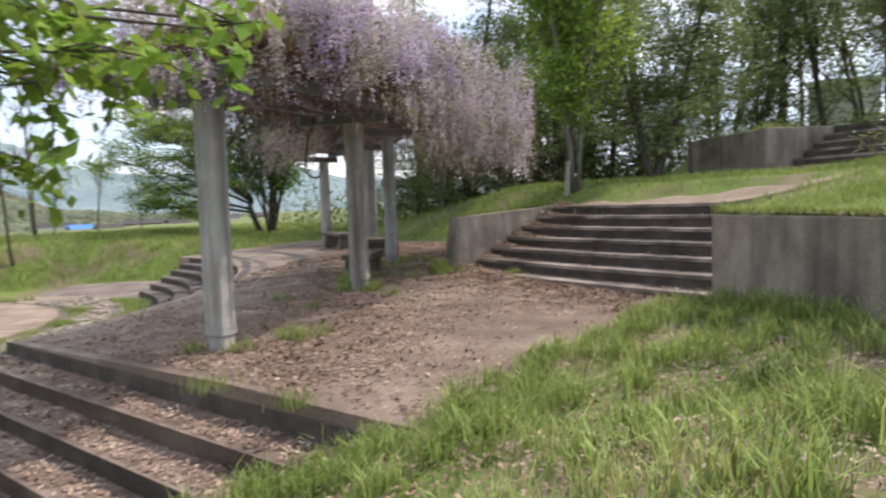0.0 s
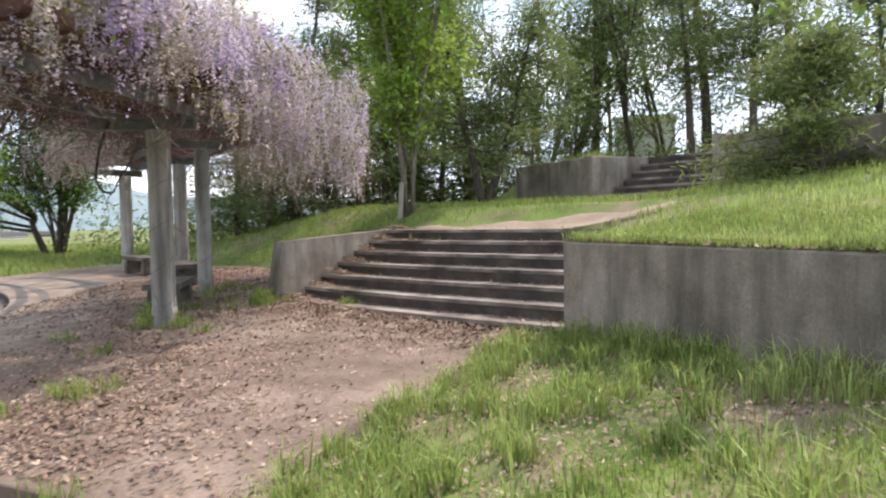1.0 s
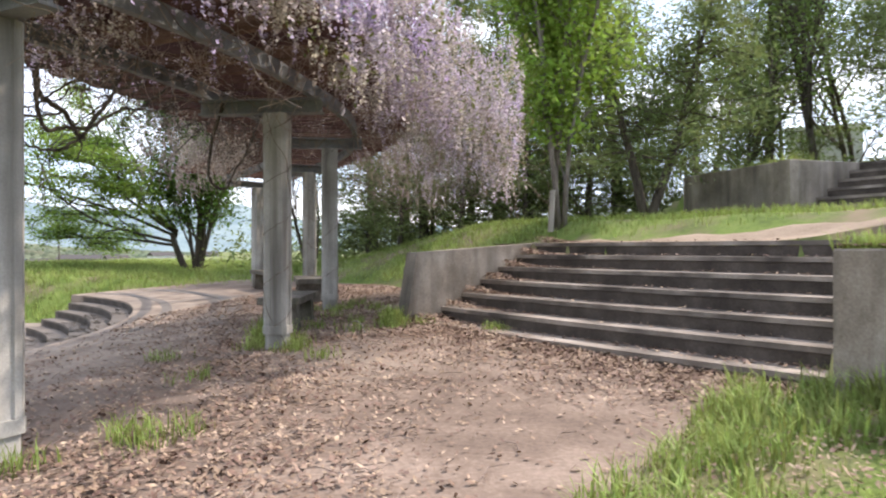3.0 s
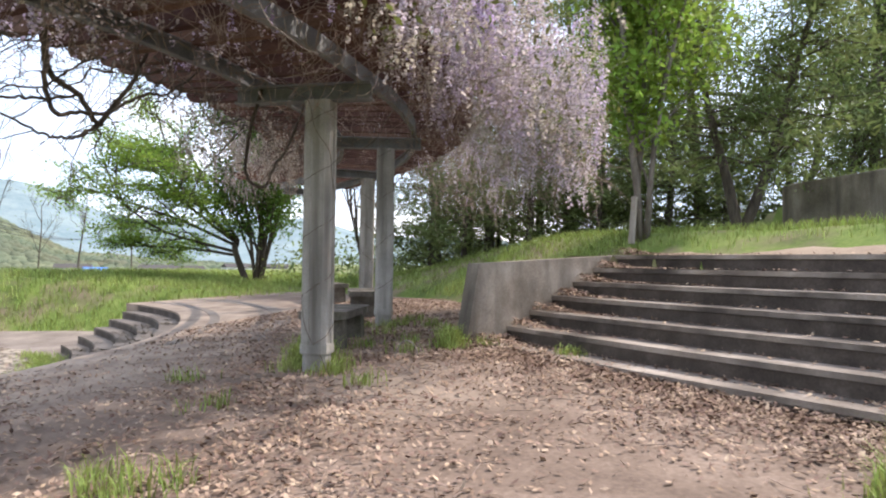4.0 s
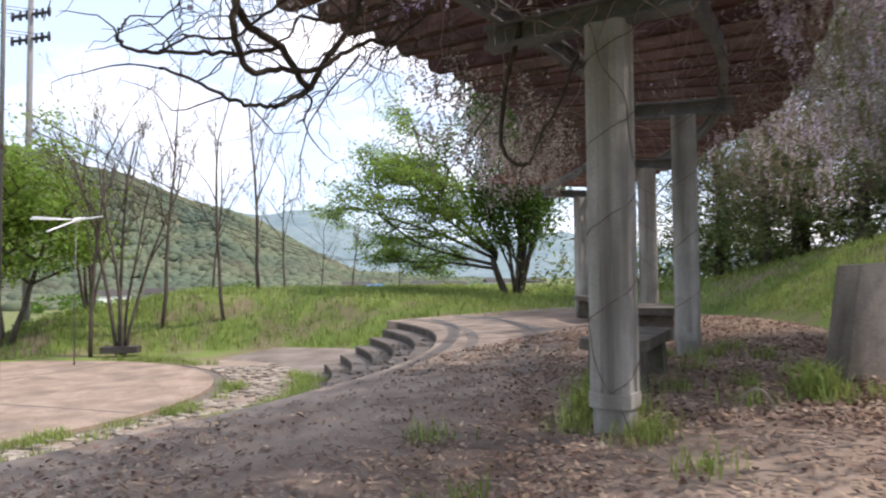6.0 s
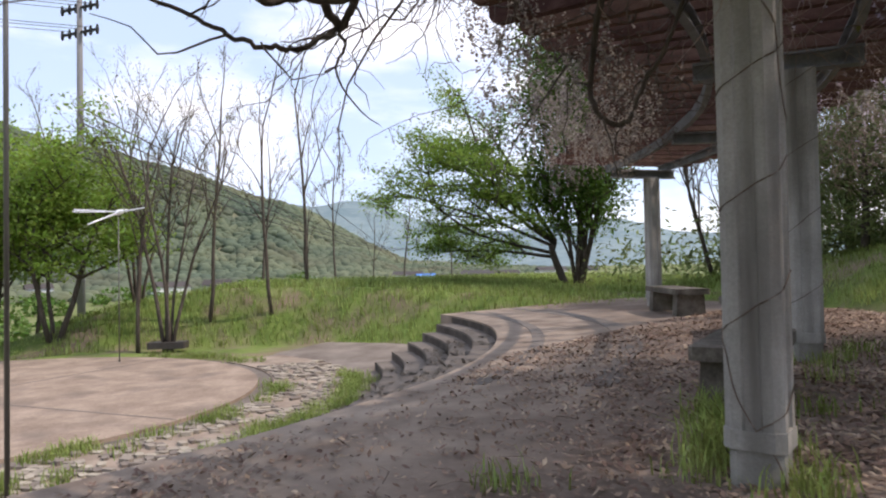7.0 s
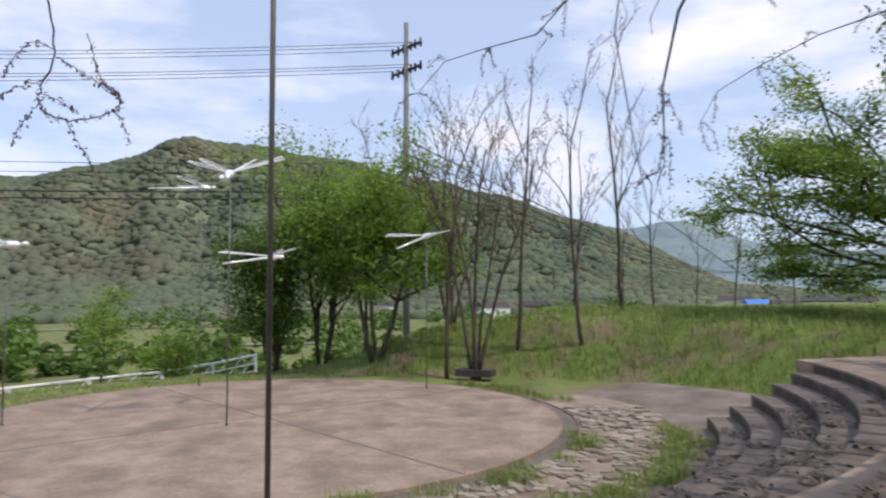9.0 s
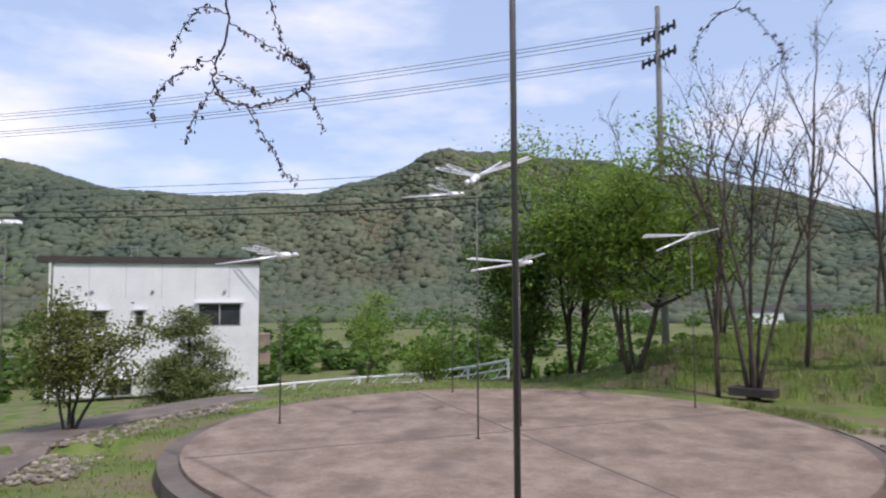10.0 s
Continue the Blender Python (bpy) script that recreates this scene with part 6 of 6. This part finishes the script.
for y in np.arange(0.4, 8.0, 0.09):
    edge_c.append((lerp_table(y, X_BORDER) + gr.normal(0.12, 0.12), y))
edge_xy = np.repeat(np.array(edge_c), 26, 0) + gr.normal(0, 0.07, (len(edge_c) * 26, 2))
q3 = blades(gr, edge_xy, heights(edge_xy), 0.15, 0.008, 0.45)
wall_c = np.array([tuple(WALL_P + WALL_D * d - WALL_N * abs(gr.normal(0.1, 0.15))) for d in np.arange(0.0, 5.0, 0.07) if noise.noise(Vector((d * 1.7, 3, 1))) > -0.15])
wall_xy = np.repeat(wall_c, 24, 0) + gr.normal(0, 0.05, (len(wall_c) * 24, 2))
q4 = blades(gr, wall_xy, heights(wall_xy), 0.30, 0.013, 0.5)
tagged(quads("lawn_grass", np.concatenate([q, q2, q3, q4]), M_GRASS), "long fresh green grass in uneven tufts", "grass", kind="stuff")


def on_terrace(x, y):
    w = (Vector((x, y)) - WALL_P).dot(WALL_N)
    s, u = stair_su(x, y)
    if u > 0.1:
        return w > 0.03 and not (x + y > 17.6)
    return s > (2.45 + 1.0 + 0.6 * smooth_step((u + 4.5) / 3) + 0.25 * noise.noise(Vector((x * 1.3, y * 1.3, 2))) if u > -6 else 3.45) and u > -12 and s < 9


def terrace_heights(xy):
    z = heights(xy)
    for i, (x, y) in enumerate(xy):
        w = (Vector((x, y)) - WALL_P).dot(WALL_N)
        s, u = stair_su(x, y)
        if u > 0.05 and w < 0.55:
            z[i] = max(z[i], 1.10)
    return z


ter_xy = scatter(gr, 46000, -8.5, 8.5, 3.0, 18, on_terrace)
q = blades(gr, ter_xy, terrace_heights(ter_xy), 0.17, 0.012, 0.4)
rim = np.array([tuple(WALL_P + WALL_D * gr.uniform(0, 6.5) + WALL_N * (0.02 + 1.9 * gr.uniform(0, 1) ** 1.6)) for _ in range(17000)])
q2 = blades(gr, rim, terrace_heights(rim), 0.13, 0.008, 0.5)
tagged(quads("terrace_grass", np.concatenate([q, q2]), M_GRASS), "tall bright grass on the terrace slope", "grass", kind="stuff")


def on_bank(x, y):
    r, deg = polar(x, y)
    if 70 < deg < 175:
        return r > lerp_table(deg, [(60, 10.5), (80, 9.3), (100, 8.1), (120, 7.0), (150, 6.4), (180, 5.4)])
    if -125 < deg < -42:
        return r > 8.55 or 5.2 < r < 6.3 or 6.3 <= r < 7.0 and patchy(x, y, 1.3, 3, 0.1)
    return (deg >= 175 or deg <= -125) and r > 5.4


bank_xy = scatter(gr, 118000, -30, -8, -8, 30, on_bank)
low = np.array([polar(x, y)[1] % 360 > 158 and polar(x, y)[0] < 13 for x, y in bank_xy])
q = np.concatenate([blades(gr, bank_xy[~low], heights(bank_xy[~low]), 0.26, 0.022, 0.45), blades(gr, bank_xy[low], heights(bank_xy[low]), 0.09, 0.014, 0.45)])
slope_xy = scatter(gr, 26000, -13, -2.5, 10.5, 22, lambda x, y: polar(x, y)[0] > 14.3 and stair_su(x, y)[1] < -5.7 and polar(x, y)[1] < 75)
q2 = blades(gr, slope_xy, heights(slope_xy), 0.15, 0.014, 0.4)
tagged(quads("bank_grass", np.concatenate([q, q2]), M_GRASS), "long rough grass on the banks", "grass", kind="stuff")

# weeds in the joints of the plaza and ring
weed_c = [(-4.45, 8.0), (-4.42, 8.12), (-4.5, 8.3), (-4.95, 8.2), (-5.6, 11.2), (-5.55, 11.5), (-6.0, 11.2), (-3.95, 4.4), (-4.5, 4.3), (-3.7, 5.0), (-3.55, 4.9), (-3.9, 5.15), (-3.45, 5.2), (-4.95, 8.05), (-5.0, 8.35), (-4.9, 8.5), (-4.85, 8.65), (-2.55, 9.55), (-2.6, 9.7), (-4.05, 10.15), (-4.15, 10.4), (-3.6, 9.9), (-4.4, 10.6),
          (-4.0, 9.75), (-3.95, 9.9), (-4.05, 9.95), (-3.9, 9.65), (-5.0, 9.6), (-4.6, 10.0), (-5.3, 10.6), (-5.6, 12.0), (-5.0, 11.4), (-2.3, 3.0), (-3.3, 3.2), (-4.6, 6.6), (-5.6, 7.4), (-3.9, 7.7), (-4.3, 9.3)]
for r0, a0, a1, n in ((6.45, 18, 66, 70), (5.25, 5, 60, 26), (5.3, 90, 130, 16), (6.0, -20, 10, 18)):
    for a in gr.uniform(a0, a1, n):
        v = around(r0 + gr.normal(0, 0.14), a)
        weed_c.append((v.x, v.y))
weed_c = np.array(weed_c)
weed_xy = np.repeat(weed_c, 60, 0) + gr.normal(0, 0.09, (len(weed_c) * 60, 2))


def paved_z(x, y):
    r, deg = polar(x, y)
    if r < R_EDGE - 6 * 0.36 + 0.1:
        return Z_STAGE - 0.03
    if r < R_EDGE and -5 < deg < 72:
        f = min(6, math.floor((R_EDGE - r) / TIER_TREAD) + 1) / TIER_COUNT
        return lerp_table(deg, Z_EDGE) * (1 - f) + (Z_STAGE + 0.02) * f
    return plaza_z(min(r, R_OUT + 0.6), deg)


wz = np.array([paved_z(x, y) for x, y in weed_xy])
tagged(quads("weeds", blades(gr, weed_xy, wz, 0.17, 0.010, 0.45), M_GRASS), "green weeds growing through the paving", "weeds", kind="stuff")

tall_c = np.array([(-5.3, 8.85), (-5.2, 8.75), (-5.4, 8.95), (-5.15, 8.9), (-5.05, 8.45), (-5.1, 8.6), (-4.98, 8.7), (-5.12, 8.8), (-5.0, 8.3), (-4.02, 9.75), (-4.08, 9.9), (-4.12, 10.05), (-3.98, 9.85)])
tall_xy = np.repeat(tall_c, 80, 0) + gr.normal(0, 0.07, (len(tall_c) * 80, 2))
tagged(quads("tall_weeds", blades(gr, tall_xy, np.array([paved_z(x, y) for x, y in tall_xy]), 0.28, 0.012, 0.55), M_GRASS), "tall leafy weeds beside the column and wall foot", "weeds", kind="stuff")

# dead leaves
def litter_keep(x, y):
    r, deg = polar(x, y)
    if r < R_EDGE + 0.2 or r > R_OUT + 3 or deg > 60 or south_s(x, y) > -0.1:
        return False
    s, u = stair_su(x, y)
    if s > -0.1 and u > -5.4 or x > lerp_table(y, X_BORDER) + 0.3:
        return False
    dense = 0.3 + 0.75 * math.exp(-((s + 0.5) / 0.8) ** 2) - 0.26 * math.exp(-((s + 2.6) / 1.3) ** 2 - ((u + 1.2) / 2.4) ** 2) + 0.55 * math.exp(-((r - 12.7) / 1.5) ** 2)
    dense *= min(1.1, max(0.35, 0.65 + 1.3 * noise.noise(Vector((x * 0.55, y * 0.55, 9))))) * (0.5 + 0.8 * max(0.0, 0.5 + noise.noise(Vector((x * 2.1, y * 2.1, 4)))))
    return gr.uniform() < dense


def flakes(rng, xy, zs, size):
    n = len(xy)
    az = rng.uniform(0, 2 * math.pi, n)
    s = size * rng.uniform(0.5, 1.3, n)
    asp = rng.uniform(0.25, 0.7, n)
    d = np.stack([np.cos(az), np.sin(az), rng.normal(0, 0.35, n)], 1) * s[:, None] * 0.5
    e = np.stack([-np.sin(az), np.cos(az), rng.normal(0, 0.35, n)], 1) * (s * asp)[:, None] * 0.5
    p = np.column_stack([xy, zs + 0.012 + rng.uniform(0, 0.012, n)])
    return np.stack([p - d, p + e, p + d, p - e], 1)


lit = scatter(gr, 270000, -9, 1.0, 2.2, 16.5, litter_keep)
q = flakes(gr, lit, np.array([paved_z(x, y) for x, y in lit]), 0.046)
st = []
sz = []
for k in range(7):
    for _ in range(900):
        u, s = gr.uniform(-5.25, -0.05), gr.uniform(0.03, 0.34)
        if gr.uniform() < 0.25 + 0.75 * smooth_step((-u - 2.9) / 2.2) * (1 if k > 2 else 0.8) or k == 0:
            back = 0.36 - abs(gr.normal(0, 0.1)) if gr.uniform() < 0.5 else s
            p = STAIR_P + STAIR_N * (STEP_TREAD * k + max(0.02, back)) + STAIR_T * u
            st.append((p.x, p.y)), sz.append(STEP_Z0 + STEP_RISE * k)
for k in range(7):
    for _ in range(650):
        u = -5.28 + abs(gr.normal(0, 0.42))
        b = gr.uniform(0.02, 0.34)
        p = STAIR_P + STAIR_N * (STEP_TREAD * k + b) + STAIR_T * u
        st.append((p.x, p.y)), sz.append(STEP_Z0 + STEP_RISE * k + 0.09 * math.exp(-((u + 5.28) / 0.35) ** 2) * gr.uniform(0, 1))
for _ in range(11000):
    u, s = gr.uniform(-5.9, -0.1), -abs(gr.normal(0, 0.34)) - 0.01
    if u < -4.3:
        s *= 1.5
    p = STAIR_P + STAIR_N * s + STAIR_T * u
    lift = (0.05 + 0.07 * smooth_step((-u - 4.0) / 1.2)) * math.exp(-(s / 0.3) ** 2)
    st.append((p.x, p.y)), sz.append(paved_z(p.x, p.y) + lift * gr.uniform(0, 1))
q2 = flakes(gr, np.array(st), np.array(sz), 0.042)
lx = scatter(gr, 60000, -3.8, 3.8, -1.0, 8.2, lambda x, y: on_lawn(x, y) and (not patchy(x, y, 0.9, 7, 0.08) or gr.uniform() < 0.2))
q3 = flakes(gr, lx, heights(lx) + 0.025, 0.034)
ss, sz2 = [], []
for k in range(4):
    for _ in range(2200):
        a, b = gr.uniform(0.2, 6.9), gr.uniform(0.04, 0.42)
        p = Vector((-7.9, 4.615)) + S_N * (0.43 * k + b) + S_D * a
        ss.append((p.x, p.y)), sz2.append(-0.27 - 0.17 * (k + 1))
q4 = flakes(gr, np.array(ss), np.array(sz2), 0.05)
wt = np.array([tuple(WALL_P + WALL_D * gr.uniform(0, 6.5) + WALL_N * abs(gr.normal(0.1, 0.09))) for _ in range(2600)])
q5 = flakes(gr, wt, terrace_heights(wt) + 0.01, 0.045)
tagged(quads("leaf_litter", np.concatenate([q, q2, q3, q4, q5]), M_DRY), "brown dead leaves strewn over paving, steps and grass", "leaf litter", kind="stuff")

# dead leaf drift on the seating tiers
tl = []
for _ in range(9000):
    r, a = gr.uniform(6.6, R_EDGE - 0.02), gr.uniform(12, 60)
    if noise.noise(Vector((r * 2.2, a * 0.35, 4))) > 0.02:
        v = around(r, a)
        tl.append((v.x, v.y))
tl = np.array(tl)
tagged(quads("tier_litter", flakes(gr, tl, np.array([paved_z(x, y) for x, y in tl]), 0.06), M_BARK_GREY), "dark leaf mould on the seating steps", "leaf litter", kind="stuff")

# thin straw and twigs on the plaza
g = Geo()
for _ in range(2600):
    x, y = gr.uniform(-7, 0.3), gr.uniform(2.8, 11)
    if not litter_keep(x, y):
        continue
    a = gr.uniform(0, 6.28)
    ln = gr.uniform(0.06, 0.36)
    z = paved_z(x, y) + 0.012
    g.tube([(x, y, z), (x + ln / 2 * math.cos(a), y + ln / 2 * math.sin(a), z + 0.012), (x + ln * math.cos(a + 0.3), y + ln * math.sin(a + 0.3), z)], [0.003, 0.003, 0.002], 3)
tagged(part("fallen_twigs", g, M_TWIG), "thin dry twigs lying on the paving", "twigs", kind="stuff")

# patch of old asphalt beside the ring
g = Geo()
for i in range(17):
    a = 67 + 36 * i / 16
    for j in range(9):
        f = j / 8
        r = 6.3 + f * (lerp_table(a, [(60, 9.6), (80, 9.3), (100, 8.2)]) - 6.3)
        v = around(r, a)
        r += (0.16 * noise.noise(Vector((a * 0.4, 1, 5))) if j in (0, 8) else 0)
        v = around(r, a)
        g.v.append((v.x, v.y, -0.905 + 0.07 * (r - 6.4) - (0.07 if i in (0, 16) or j in (0, 8) else 0)))
for i in range(16):
    for j in range(8):
        k = i * 9 + j
        g.f.append((k, k + 1, k + 10, k + 9))
tagged(part("asphalt", g, M_ASPHALT, smooth=True), "worn dark asphalt patch at the end of the tiers", "asphalt", kind="structure")

# path of old asphalt and a strip of rubble south of the stage
def low_z(r, a):
    v = around(r, a)
    return ground_z(v.x, v.y) + 0.035


tagged(sector("old_path", 7.0, 8.5, -128, -62, low_z, 0.3, M_ASPHALT, 44, 3), "worn brown asphalt path in the grass", "path", kind="structure")
g = Geo()
for _ in range(480):
    r, a = gr.uniform(6.1, 7.1), gr.uniform(-118, -66)
    v = around(r, a)
    s = gr.uniform(0.03, 0.075)
    g.box(Matrix.Translation((v.x, v.y, ground_z(v.x, v.y) + 0.01)) @ Matrix.Rotation(gr.uniform(0, 3), 4, "Z") @ Matrix.Rotation(gr.normal(0, 0.3), 4, "X"), s * 1.4, s, s * 0.6, s * 0.2)
tagged(part("rubble", g, M_COBBLE), "loose grey rubble between path and stage", "rubble", kind="stuff")

# cobbles of the ring: flat stones in slanting rows
cobble_meshes = []
for k in range(5):
    g = Geo()
    g.box(Matrix.Translation((0, 0, 0.0)), 0.15 + 0.02 * gr.uniform(-1, 1), 0.08 + 0.012 * gr.uniform(-1, 1), 0.09, 0.015)
    cobble_meshes.append(g.mesh("cobble", M_COBBLE_PIECE))
ring_ob = bpy.data.objects["stage_ring"]
count, rest = 0, Geo()
for i in range(14):
    for j in range(84):
        a = -22 + 108 * (j + 0.5 * (i % 2)) / 84
        r = 5.2 + 0.105 * i
        if gr.uniform() < 0.22 + 0.45 * (noise.noise(Vector((a * 0.12, r * 1.5, 2))) > 0.1) or r > 6.5:
            continue
        p = around(r, a, Z_STAGE - 0.045 + gr.normal(0, 0.008))
        m = Matrix.Translation(p) @ Matrix.Rotation(radians(a) + (0.6 if i % 2 else -0.35) + gr.normal(0, 0.08), 4, "Z") @ Matrix.Rotation(gr.normal(0, 0.05), 4, "X")
        if count < 300 and 8 < a < 62:
            ob = new("cobble", cobble_meshes[int(gr.integers(0, 5))])
            ob.parent = ring_ob
            ob.matrix_basis = m
            count += 1
        else:
            rest.box(m, 0.15, 0.08, 0.09, 0.015)
tagged(part("cobbles_rest", rest, M_COBBLE, ring_ob), kind="stuff")
